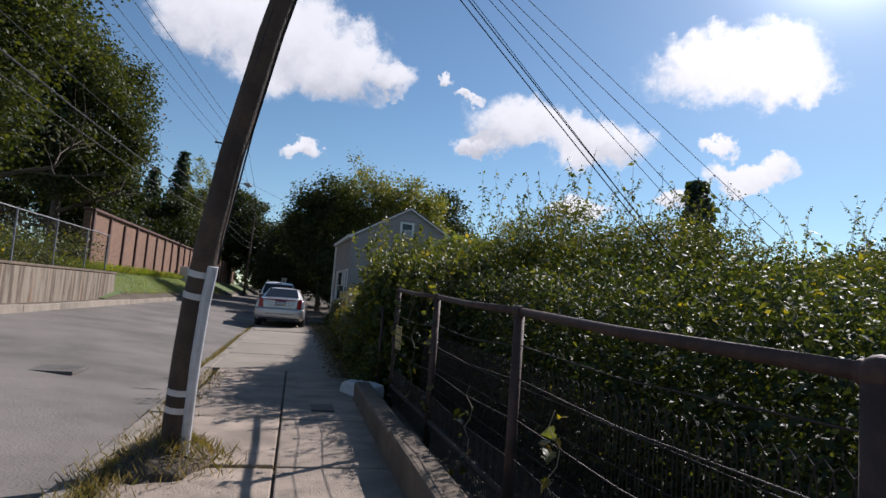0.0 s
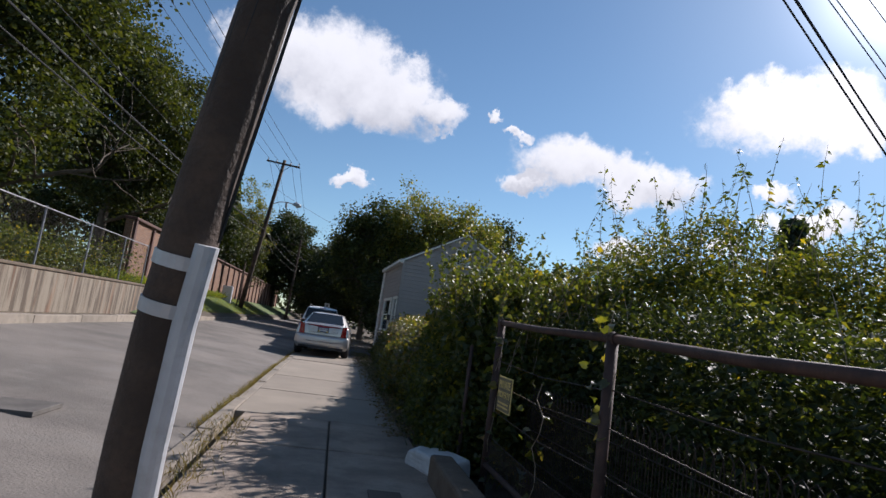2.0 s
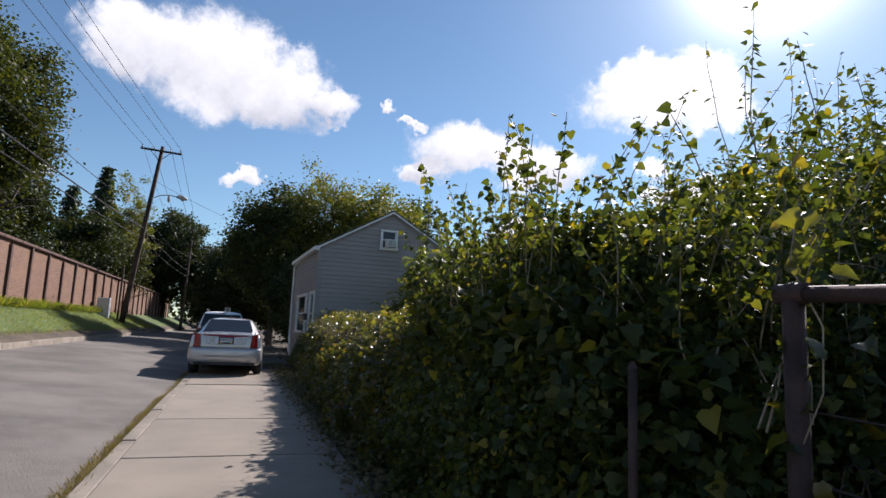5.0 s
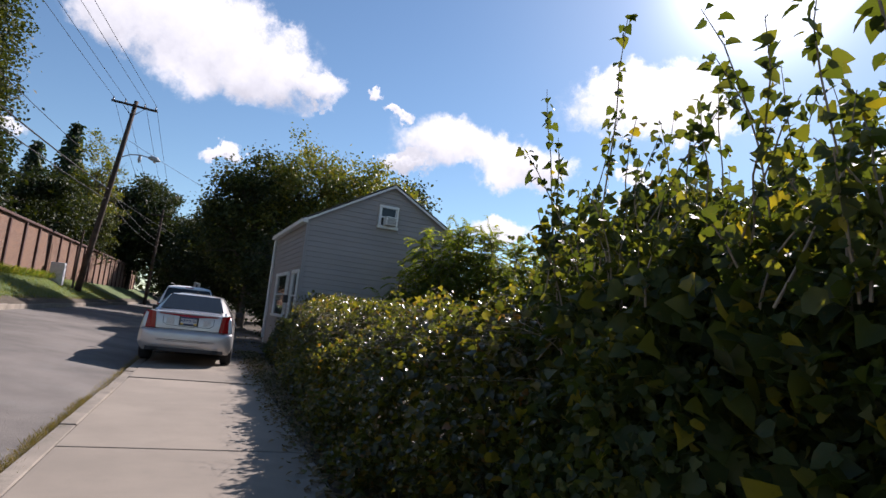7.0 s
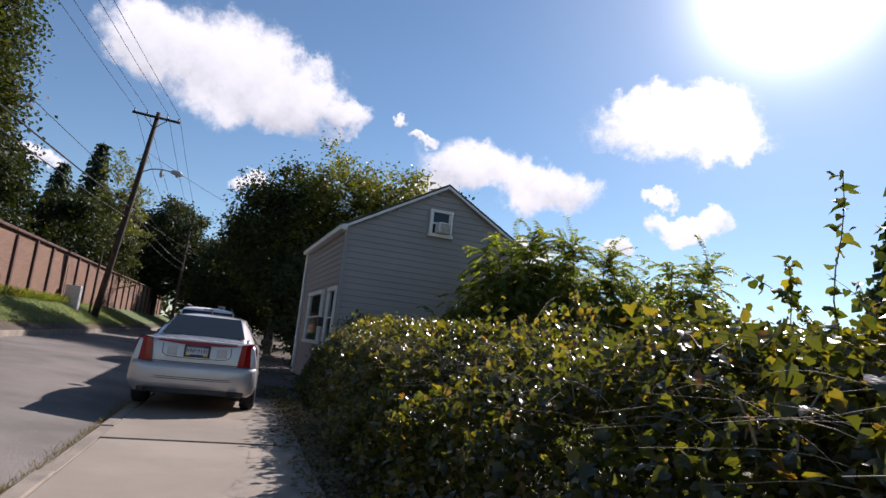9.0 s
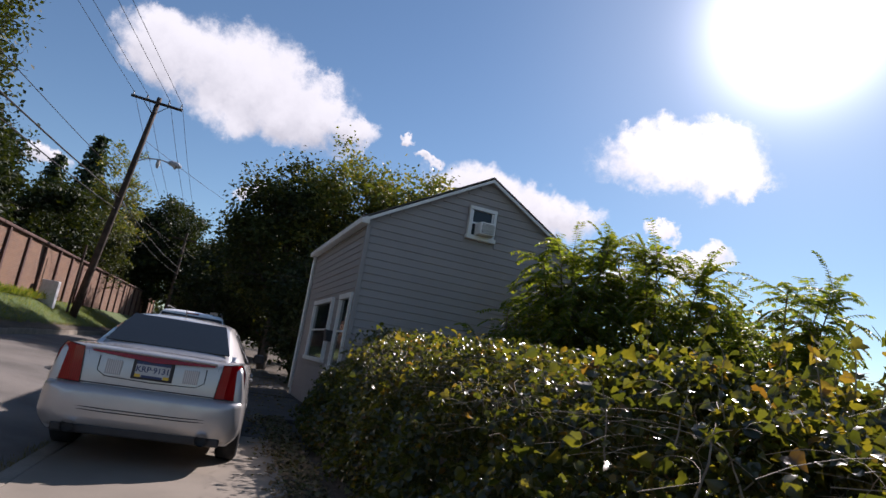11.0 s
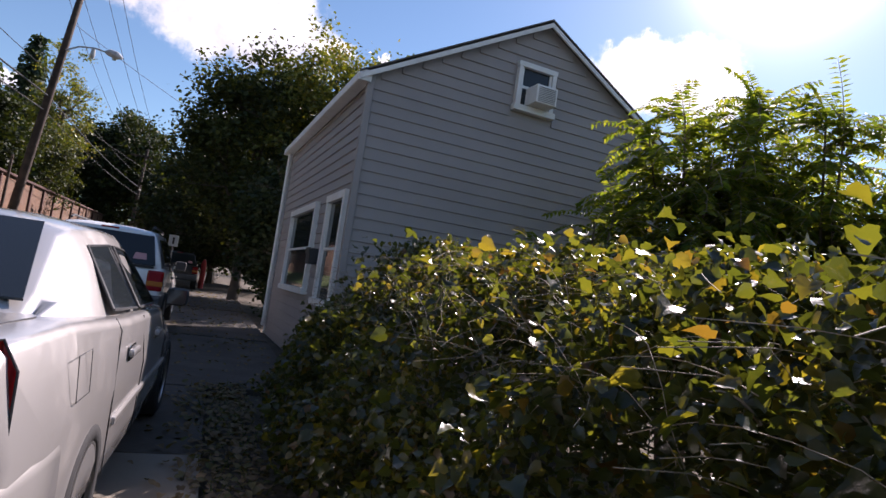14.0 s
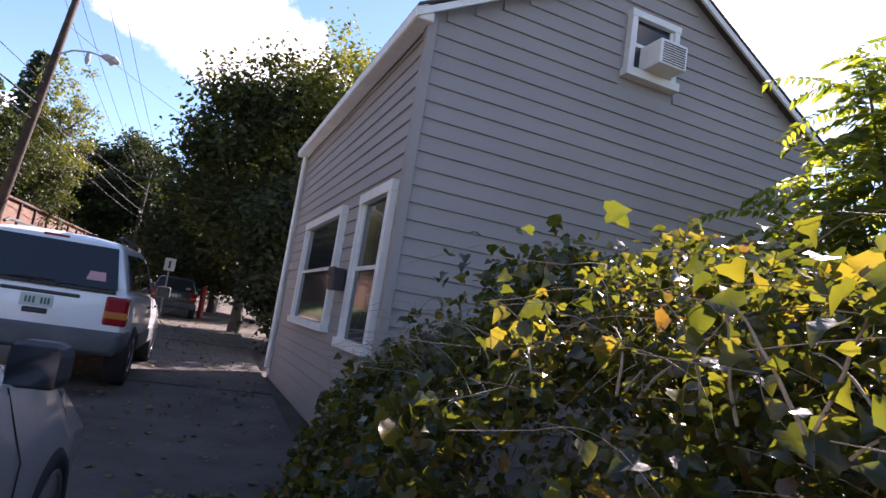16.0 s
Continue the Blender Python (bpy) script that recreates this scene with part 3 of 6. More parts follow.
zc = -0.1
while zc < HE - 0.1:
    cuts = [(0.088, HL - 0.06)]
    for y0, y1, z0, z1 in WINDOWS:
        if zc + EXPO > z0 and zc < z1:
            cuts = [q for a, b in cuts for q in ([(a, b)] if b < y0 or a > y1 else [(a, y0 - 0.07), (y1 + 0.07, b)])]
    for a, b in cuts:
        part("clapboard", board_mesh("y", a, b, zc), SIDING, front)
    zc += EXPO
AT = (2.36, 3.02, 4.42, 5.14)
zc = -0.1
while zc < HR - 0.2:
    top = zc + EXPO
    half = HW / 2 - 0.09 if top < HE else (HR - top) / (HR - HE) * HW / 2
    a, b = HW / 2 - half, HW / 2 + half
    cuts = [(max(a, 0.088), min(b, HW - 0.06))]
    if top > AT[2] and zc < AT[3]:
        cuts = [(cuts[0][0], AT[0] - 0.07), (AT[1] + 0.07, cuts[0][1])]
    for a, b in cuts:
        if b - a > 0.08:
            part("clapboard", board_mesh("x", a, b, zc, 0.058), SIDING, gable)
    zc += EXPO


def house_window(parent, along, a0, a1, z0, z1, name="window"):
    """A white framed window let into the wall: frame, sill, sash and panes."""
    def b(u0, u1, d0, d1, h0, h1, bev=0.006):
        return boxed(d0, d1, u0, u1, h0, h1, bev) if along == "y" else boxed(u0, u1, d0, d1, h0, h1, bev)
    w = part(name, b(a0, a1, 0.045, 0.05, z0, z1, 0), PLASTIC, parent)
    t = 0.055 if along == "x" else 0.09
    part("window_frame", b(a0 - 0.02, a0 + t, -0.035, 0.06, z0, z1), WHITE_TRIM, w)
    part("window_frame", b(a1 - t, a1 + 0.02, -0.035, 0.06, z0, z1), WHITE_TRIM, w)
    part("window_frame", b(a0 - 0.03, a1 + 0.03, -0.04, 0.06, z1 - t + 0.003, z1 + 0.03), WHITE_TRIM, w)
    part("window_sill", b(a0 - 0.05, a1 + 0.05, -0.07, 0.06, z0 - 0.05, z0 + 0.05), WHITE_TRIM, w)
    mid = (z0 + z1) / 2
    part("pane", b(a0 + t, a1 - t, 0.028, 0.034, mid, z1 - t, 0), PANE, w)
    part("pane", b(a0 + t, a1 - t, 0.016, 0.022, z0 + 0.05, mid, 0), PANE, w)
    part("sash", b(a0 + t, a1 - t, 0.005, 0.03, mid - 0.025, mid + 0.02, 0.004), WHITE_TRIM, w)
    for u in (a0 + t, a1 - t - 0.035):
        part("sash", b(u, u + 0.035, 0.004, 0.03, z0 + 0.05, z1 - t, 0.003), WHITE_TRIM, w)
    return w


for y0, y1, z0, z1 in WINDOWS:
    house_window(house, "y", y0, y1, z0, z1)
attic = house_window(house, "x", *AT)
ac = thing("air_conditioner", "white window air conditioner jutting from the attic window", "air conditioner", at=Matrix.Translation(H_ORG) @ pose(0, 0, 0, 0, 0, H_RZ) @ Vector((2.72, -0.12, 4.475)), rz=H_RZ)
part("case", boxed(-0.19, 0.19, -0.20, 0.15, 0, 0.29, 0.015), WHITE_TRIM, ac)
for i in range(9):
    part("louvre", boxed(-0.155, 0.155, -0.206, -0.196, 0.025 + i * 0.027, 0.036 + i * 0.027), GREY_PLASTIC, ac)
box_ob = thing("mailbox", "small black metal mailbox on the house wall", "mailbox", at=Matrix.Translation(H_ORG) @ pose(0, 0, 0, 0, 0, H_RZ) @ Vector((-0.02, 1.80, 1.55)), rz=H_RZ)
part("body", boxed(-0.1, 0.04, -0.16, 0.16, 0, 0.26, 0.02), PLASTIC, box_ob)
part("flap", boxed(-0.115, -0.1, -0.17, 0.17, 0.16, 0.27, 0.005), PLASTIC, box_ob)

# ---------------------------------------------------------------- cars


def loft(stations):
    """A closed shell lofted along y. Each station: y and the right half's outline from bottom middle to top middle."""
    bm = bmesh.new()
    rings = []
    for y, half in stations:
        full = [(x, z) for x, z in half] + [(-x, z) for x, z in half[::-1] if abs(x) > 1e-6]
        rings.append([bm.verts.new((x, y, z)) for x, z in full])
    for a, b in zip(rings, rings[1:]):
        n = len(a)
        for i in range(n):
            bm.faces.new((a[i], a[(i + 1) % n], b[(i + 1) % n], b[i]))
    bm.faces.new(rings[0]); bm.faces.new(rings[-1][::-1])
    bmesh.ops.recalc_face_normals(bm, faces=bm.faces)
    return bm


def lower(y, zb, zt, ws, wm, wt, crown=0.03):
    zm = zb + (zt - zb) * 0.62
    return (y, [(0, zb), (ws, zb), (wm - 0.02, zb + 0.07), (wm, zb + 0.2 * (zt - zb) + 0.05), (wm, zm), (wt + 0.025, zt - 0.03), (wt, zt), (wt - 0.07, zt + crown * 0.35), (wt * 0.5, zt + crown * 0.85), (0, zt + crown)])


def upper(y, zb, wb, zt, wt, crown=0.03):
    return (y, [(0, zb - 0.02), (wb, zb - 0.02), (wb, zb), (wb * 0.4 + wt * 0.6, zb * 0.4 + zt * 0.6), (wt, zt - 0.05), (wt - 0.03, zt - 0.02), (wt - 0.10, zt), (wt * 0.5, zt + crown * 0.8), (0, zt + crown)])


def cut_arches(ob, ys, r, half, wheel_z):
    """Cuts the wheel arches out of a body and keeps the result as its mesh."""
    bm = bmesh.new()
    for y in ys:
        for s in (-1, 1):
            bmesh.ops.create_cone(bm, cap_ends=True, segments=28, radius1=r, radius2=r, depth=0.52, matrix=Matrix.Translation((s * half, y, wheel_z)) @ Matrix.Rotation(radians(90), 4, "Y"))
    cutter = part("cutter", bm, PLASTIC)
    mod = ob.modifiers.new("arch", "BOOLEAN")
    mod.object, mod.operation, mod.solver = cutter, "DIFFERENCE", "EXACT"
    bpy.context.view_layer.update()
    me = bpy.data.meshes.new_from_object(ob.evaluated_get(bpy.context.evaluated_depsgraph_get()))
    ob.modifiers.clear()
    ob.data = me
    bpy.data.objects.remove(cutter)


def soften(ob, width=0.02, angle=30):
    """Bakes a small bevel into the mesh's hard edges and smooths its shading."""
    mod = ob.modifiers.new("bevel", "BEVEL")
    mod.width, mod.segments, mod.limit_method, mod.angle_limit = width, 2, "ANGLE", radians(angle)
    bpy.context.view_layer.update()
    me = bpy.data.meshes.new_from_object(ob.evaluated_get(bpy.context.evaluated_depsgraph_get()))
    ob.modifiers.clear()
    ob.data = me
    for p in me.polygons:
        p.use_smooth = True
    me.set_sharp_from_angle(angle=radians(34))


def panel(corners, t=0.008):
    """A thin plate through the given corners, thickened outwards along its normal."""
    bm = bmesh.new()
    c = [Vector(p) for p in corners]
    n = (c[1] - c[0]).cross(c[2] - c[0]).normalized()
    a = [bm.verts.new(p) for p in c]
    b = [bm.verts.new(p + n * t) for p in c]
    k = len(c)
    bm.faces.new(a[::-1]); bm.faces.new(b)
    for i in range(k):
        bm.faces.new((a[i], a[(i + 1) % k], b[(i + 1) % k], b[i]))
    return bm


def text_part(word, size, m, material, parent, name="lettering", bold=0.0):
    """Raised characters in the built-in font, centred on the pose m (text lies in its x-y plane)."""
    cu = bpy.data.curves.new(name, "FONT")
    cu.body, cu.size, cu.align_x, cu.align_y, cu.extrude, cu.offset = word, size, "CENTER", "CENTER", 0.0015, bold
    tmp = new(name, cu)
    bpy.context.view_layer.update()
    me = bpy.data.meshes.new_from_object(tmp.evaluated_get(bpy.context.evaluated_depsgraph_get()))
    bpy.data.objects.remove(tmp)
    me.transform(m)
    me.materials.clear()
    me.materials.append(material)
    ob = new(name, me)
    ob.parent = parent
    return ob


def wheel(parent, x, y, r, w, rim_r, material=ALLOY):
    """A wheel: tyre with a rounded tread, dished rim, spokes and hub."""
    s = 1 if x > 0 else -1
    bm = bmesh.new()
    prof = [(-w / 2, rim_r), (-w / 2 - 0.006, r * 0.86), (-w / 2 + 0.025, r), (w / 2 - 0.025, r), (w / 2 + 0.006, r * 0.86), (w / 2, rim_r)]
    n = 36
    rings = [[bm.verts.new((px, math.cos(a) * pr, math.sin(a) * pr)) for px, pr in prof] for a in [2 * math.pi * i / n for i in range(n)]]
    for i in range(n):
        a, b = rings[i], rings[(i + 1) % n]
        for j in range(len(prof)):
            bm.faces.new((a[j], a[(j + 1) % len(prof)], b[(j + 1) % len(prof)], b[j]))
    wh = part("wheel", bm, RUBBER, parent, "black tyre on an alloy rim", True)
    wh.location = (x, y, r)
    bm = bmesh.new()
    bmesh.ops.create_cone(bm, cap_ends=True, segments=32, radius1=rim_r, radius2=rim_r * 0.93, depth=0.05, matrix=Matrix.Translation((s * (w / 2 - 0.075), 0, 0)) @ Matrix.Rotation(radians(90 * s), 4, "Y"))
    part("rim", bm, PLASTIC, wh)
    for i in range(7):
        bm = bmesh.new()
        a = 2 * math.pi * i / 7
        box(bm, s * (w / 2 - 0.045) - 0.012, s * (w / 2 - 0.045) + 0.012, -0.028, 0.028, 0.03, rim_r * 0.96, 0.006)
        bmesh.ops.rotate(bm, verts=bm.verts, matrix=Matrix.Rotation(a, 3, "X"))
        part("spoke", bm, material, wh)
    bm = bmesh.new()
    bmesh.ops.create_cone(bm, cap_ends=True, segments=20, radius1=0.055, radius2=0.045, depth=0.03, matrix=Matrix.Translation((s * (w / 2 - 0.03), 0, 0)) @ Matrix.Rotation(radians(90 * s), 4, "Y"))
    part("hub", bm, material, wh)
    bm = bmesh.new()
    tube(bm, [(s * (w / 2 - 0.01), math.cos(a) * rim_r * 0.97, math.sin(a) * rim_r * 0.97) for a in [2 * math.pi * i / 32 for i in range(33)]], 0.012, 6, False)
    part("rim_lip", bm, material, wh)
    return wh


def ring_line(pts, r=0.004):
    return tubed(pts, r, 5)


def sedan(at, rz):
    car = thing("sedan_car", "dusty silver four-door sedan parked half on the pavement", "car", at=at, rz=rz)
    S = [lower(0.10, 0.27, 0.70, 0.76, 0.845, 0.80, 0.004), lower(0.115, 0.27, 0.985, 0.76, 0.85, 0.775, 0.012), lower(0.16, 0.26, 1.025, 0.78, 0.862, 0.775, 0.014), lower(0.40, 0.24, 1.03, 0.80, 0.882, 0.79, 0.018),
         lower(0.75, 0.22, 1.035, 0.82, 0.892, 0.81, 0.02), lower(1.1, 0.22, 1.02, 0.83, 0.897, 0.83), lower(1.7, 0.2, 0.985, 0.83, 0.897, 0.845), lower(2.4, 0.2, 0.965, 0.83, 0.897, 0.845), lower(3.1, 0.2, 0.945, 0.83, 0.897, 0.835),
         lower(3.55, 0.21, 0.93, 0.83, 0.895, 0.80, 0.05), lower(4.1, 0.22, 0.86, 0.82, 0.885, 0.76, 0.06), lower(4.55, 0.24, 0.78, 0.78, 0.85, 0.70, 0.05), lower(4.74, 0.28, 0.68, 0.70, 0.78, 0.66, 0.03), lower(4.83, 0.36, 0.58, 0.58, 0.66, 0.60, 0.01)]
    body = part("body", loft(S), SILVER, car)
    cut_arches(body, (1.02, 3.90), 0.365, 0.86, 0.325)
    soften(body, 0.012, 28)
    B = [lower(0.0, 0.40, 0.63, 0.62, 0.70, 0.67, 0.0), lower(0.03, 0.34, 0.67, 0.72, 0.80, 0.77, 0.0), lower(0.10, 0.30, 0.692, 0.78, 0.868, 0.835, 0.0), lower(0.30, 0.28, 0.694, 0.80, 0.894, 0.86, 0.0), lower(0.56, 0.28, 0.694, 0.80, 0.902, 0.87, 0.0)]
    bumper = part("bumper", loft(B), SILVER, car)
    soften(bumper, 0.02, 25)
    for z in (0.475, 0.50):
        part("groove", ring_line([(-0.60, 0.006, z), (-0.3, -0.003, z - 0.006), (0.3, -0.003, z - 0.006), (0.60, 0.006, z)], 0.005), PLASTIC, bumper)
    part("diffuser", boxed(-0.72, 0.72, 0.03, 0.35, 0.26, 0.345, 0.02), PLASTIC, car)
    # cabin
    U = [upper(0.80, 1.03, 0.70, 1.045, 0.66, 0.004), upper(1.0, 1.02, 0.77, 1.13, 0.645), upper(1.42, 1.0, 0.80, 1.365, 0.575), upper(1.62, 0.99, 0.80, 1.405, 0.575), upper(2.1, 0.97, 0.80, 1.43, 0.585), upper(2.6, 0.955, 0.80, 1.425, 0.59), upper(2.95, 0.94, 0.79, 1.37, 0.585), upper(3.3, 0.93, 0.77, 1.19, 0.62), upper(3.72, 0.92, 0.72, 0.955, 0.68, 0.02)]
    cabin = part("roof", loft(U), SILVER, car)
    soften(cabin, 0.015, 25)
    part("rear_window", panel([(-0.62, 0.872, 1.085), (0.62, 0.872, 1.085), (0.50, 1.39, 1.388), (-0.50, 1.39, 1.388)][::1], 0.012), TINTED, car, "dark tinted rear window")
    part("windscreen", panel([(0.62, 3.66, 1.0), (-0.62, 3.66, 1.0), (-0.52, 3.02, 1.375), (0.52, 3.02, 1.375)], 0.012), TINTED, car)
    for s in (-1, 1):
        def side(y, f, off=0.0):
            zb = np.interp(y, [0.8, 1.62, 2.6, 3.3], [1.03, 0.99, 0.955, 0.93]) + 0.035
            wb = np.interp(y, [0.8, 1.0, 1.42, 2.6, 2.95, 3.3, 3.72], [0.70, 0.77, 0.80, 0.80, 0.79, 0.77, 0.72])
            zt = np.interp(y, [0.8, 1.0, 1.42, 1.62, 2.1, 2.6, 2.95, 3.3, 3.72], [1.045, 1.13, 1.365, 1.405, 1.43, 1.425, 1.37, 1.19, 0.955]) - 0.07
            wt = np.interp(y, [0.8, 1.0, 1.42, 1.62, 2.1, 2.6, 2.95, 3.3, 3.72], [0.66, 0.645, 0.575, 0.575, 0.585, 0.59, 0.585, 0.62, 0.68])
            return (s * (wb + (wt - wb) * f + 0.012 + off), y, zb + (zt - zb) * f)
        order = 1 if s > 0 else -1
        for pts in ([(1.50, 0.02), (2.20, 0.0), (2.20, 0.94), (1.72, 0.93)], [(2.30, 0.0), (3.26, 0.02), (2.92, 0.86), (2.62, 0.92), (2.30, 0.94)]):
            q = [side(*p) for p in pts][::order]
            part("side_window", panel(q, 0.008), TINTED, car, "dark tinted side window")
            part("window_seal", ring_line([side(*p, 0.009) for p in pts + pts[:1]], 0.008), PLASTIC, car)
        # lamps, seams and fittings
        bm = bmesh.new()
        lampv = [(0.585, 0.096, 0.695), (0.77, 0.100, 0.70), (0.845, 0.145, 0.715), (0.83, 0.18, 0.96), (0.785, 0.18, 1.04), (0.745, 0.118, 1.035), (0.615, 0.103, 1.015)]
        outer = [Vector((s * x, y, z)) for x, y, z in lampv]
        cen = Vector((s * 0.72, 0.22, 0.87))
        vo = [bm.verts.new(p) for p in outer]
        mid = [bm.verts.new(Vector((s * x, y, z))) for x, y, z in ((0.675, 0.086, 0.71), (0.69, 0.094, 1.015))]
        bk = bm.verts.new(cen)
        for a, b, c in ((0, 1, mid[0]), (6, 5, mid[1])):
            bm.faces.new((vo[a], vo[b], c))
        bm.faces.new((vo[0], mid[0], mid[1], vo[6])); bm.faces.new((mid[0], vo[1], vo[5], mid[1])); bm.faces.new((vo[1], vo[2], vo[3], vo[4], vo[5]))
        for i in range(7):
            bm.faces.new((vo[i], vo[(i + 1) % 7], bk))
        tl = part("tail_lamp", bm, RED_LAMP, car, "tall red tail lamp wrapped round the corner")
        part("lamp_edge", ring_line([tuple(p + (p - cen) * 0.01) for p in outer + outer[:1]], 0.004), PLASTIC, tl)
        part("seam", ring_line([(s * 0.556, 0.112, 0.705), (s * 0.575, 0.116, 0.98), (s * 0.64, 0.2, 1.035), (s * 0.70, 0.75, 1.045)], 0.003), PLASTIC, car)
        part("reversing_lamp", boxed(*sorted((s * 0.27, s * 0.41)), 0.100, 0.118, 0.80, 0.93, 0.006), CLEAR_LAMP, car)
        bm = bmesh.new()
        tube(bm, [(s * 0.56, -0.045, 0.325), (s * 0.56, 0.30, 0.325)], 0.058, 18, False)
        tube(bm, [(s * 0.56, 0.30, 0.325), (s * 0.56, -0.045, 0.325)], 0.048, 18, False)
        part("exhaust_pipe", bm, CHROME, car)
        for y in (1.78, 2.80):
            h = part("door_handle", boxed(s * 0.905 - 0.014, s * 0.905 + 0.014, y - 0.11, y + 0.11, 0.795, 0.835, 0.012), SILVER, car)
            part("handle_recess", boxed(s * 0.892 - 0.006, s * 0.892 + 0.006, y - 0.10, y + 0.06, 0.77, 0.85, 0.006), CHROME, h)
        part("side_moulding", boxed(s * 0.902 - 0.012, s * 0.902 + 0.012, 1.45, 3.45, 0.51, 0.55, 0.008), SILVER, car)
        part("door_seam", ring_line([(s * 0.898, 1.42, 0.3), (s * 0.901, 1.36, 0.62), (s * 0.875, 1.45, 0.95), (s * 0.84, 1.47, 1.0)], 0.003), PLASTIC, car)
        part("door_seam", ring_line([(s * 0.897, 2.25, 0.26), (s * 0.901, 2.25, 0.7), (s * 0.86, 2.25, 0.96)], 0.003), PLASTIC, car)
        part("door_seam", ring_line([(s * 0.897, 3.42, 0.26), (s * 0.899, 3.42, 0.7), (s * 0.83, 3.38, 0.93)], 0.003), PLASTIC, car)
        m = part("wing_mirror", boxed(*sorted((s * 0.88, s * 1.03)), 3.10, 3.22, 0.975, 1.105, 0.035), PLASTIC, car, "dark wing mirror")
        part("mirror_glass", boxed(*sorted((s * 0.895, s * 1.015)), 3.096, 3.102, 0.988, 1.092, 0.0), TINTED, m)
        for y in (1.02, 3.90):
            wheel(car, s * 0.79, y, 0.325, 0.215, 0.225)
    fuel = [(0.889, 0.66, 0.78), (0.889, 0.86, 0.78), (0.874, 0.86, 0.94), (0.874, 0.66, 0.94)]
    part("fuel_flap", ring_line(fuel + fuel[:1], 0.0016), PLASTIC, car)
    part("high_brake_lamp", panel([(-0.54, 0.088, 0.985), (0.0, 0.082, 0.948), (0.54, 0.088, 0.985), (0.54, 0.09, 1.0), (-0.54, 0.09, 1.0)], 0.012), RED_LAMP, car, "dark red brake lamp strip along the boot lid")
    part("boot_lip", boxed(-0.56, 0.56, 0.085, 0.16, 1.003, 1.03, 0.012), SILVER, car)
    pts = [(-0.47, 0.106, 0.955), (-0.47, 0.106, 0.82), (-0.40, 0.104, 0.775), (0, 0.102, 0.762), (0.40, 0.104, 0.775), (0.47, 0.106, 0.82), (0.47, 0.106, 0.955)]
    part("seam", ring_line(pts, 0.005), PLASTIC, car)
    part("seam", ring_line([(-0.60, 0.10, 0.703), (0.60, 0.10, 0.703)], 0.006), PLASTIC, car)
    bm = bmesh.new()
    bmesh.ops.create_cone(bm, cap_ends=True, segments=24, radius1=0.03, radius2=0.027, depth=0.014, matrix=Matrix.Translation((0, 0.086, 0.975)) @ Matrix.Rotation(radians(90), 4, "X"))
    em = part("emblem", bm, CHROME, car, "round chrome badge with a red field")
    bm = bmesh.new()
    bmesh.ops.create_cone(bm, cap_ends=True, segments=6, radius1=0.014, radius2=0.014, depth=0.004, matrix=Matrix.Translation((0, 0.077, 0.972)) @ Matrix.Rotation(radians(90), 4, "X"))
    part("badge_field", bm, RED_LAMP, em)
    plate = part("number_plate", boxed(-0.18, 0.18, 0.088, 0.108, 0.785, 0.965, 0.006), PLASTIC, car, "number plate in a dark dealer frame")
    part("plate_face", boxed(-0.15, 0.15, 0.083, 0.0885, 0.81, 0.945), PLATE_WHITE, plate)
    part("plate_band", boxed(-0.15, 0.15, 0.080, 0.0835, 0.925, 0.952), PLATE_BLUE, plate)
    part("plate_band", boxed(-0.15, -0.10, 0.080, 0.0835, 0.806, 0.834), PLATE_YELLOW, plate)
    part("plate_band", boxed(0.10, 0.15, 0.080, 0.0835, 0.806, 0.834), PLATE_YELLOW, plate)
    part("plate_band", boxed(-0.09, 0.09, 0.080, 0.0835, 0.806, 0.826), PLATE_BLUE, plate)
    text_part("KRP\u00b79131", 0.074, pose(0, 0.0815, 0.878, 90, 0, 0), PLATE_BLUE, plate, bold=0.0012)
    part("antenna", tubed([(0.0, 1.75, 1.44), (0.0, 1.62, 1.52)], [0.012, 0.004], 6), PLASTIC, car)
    return car


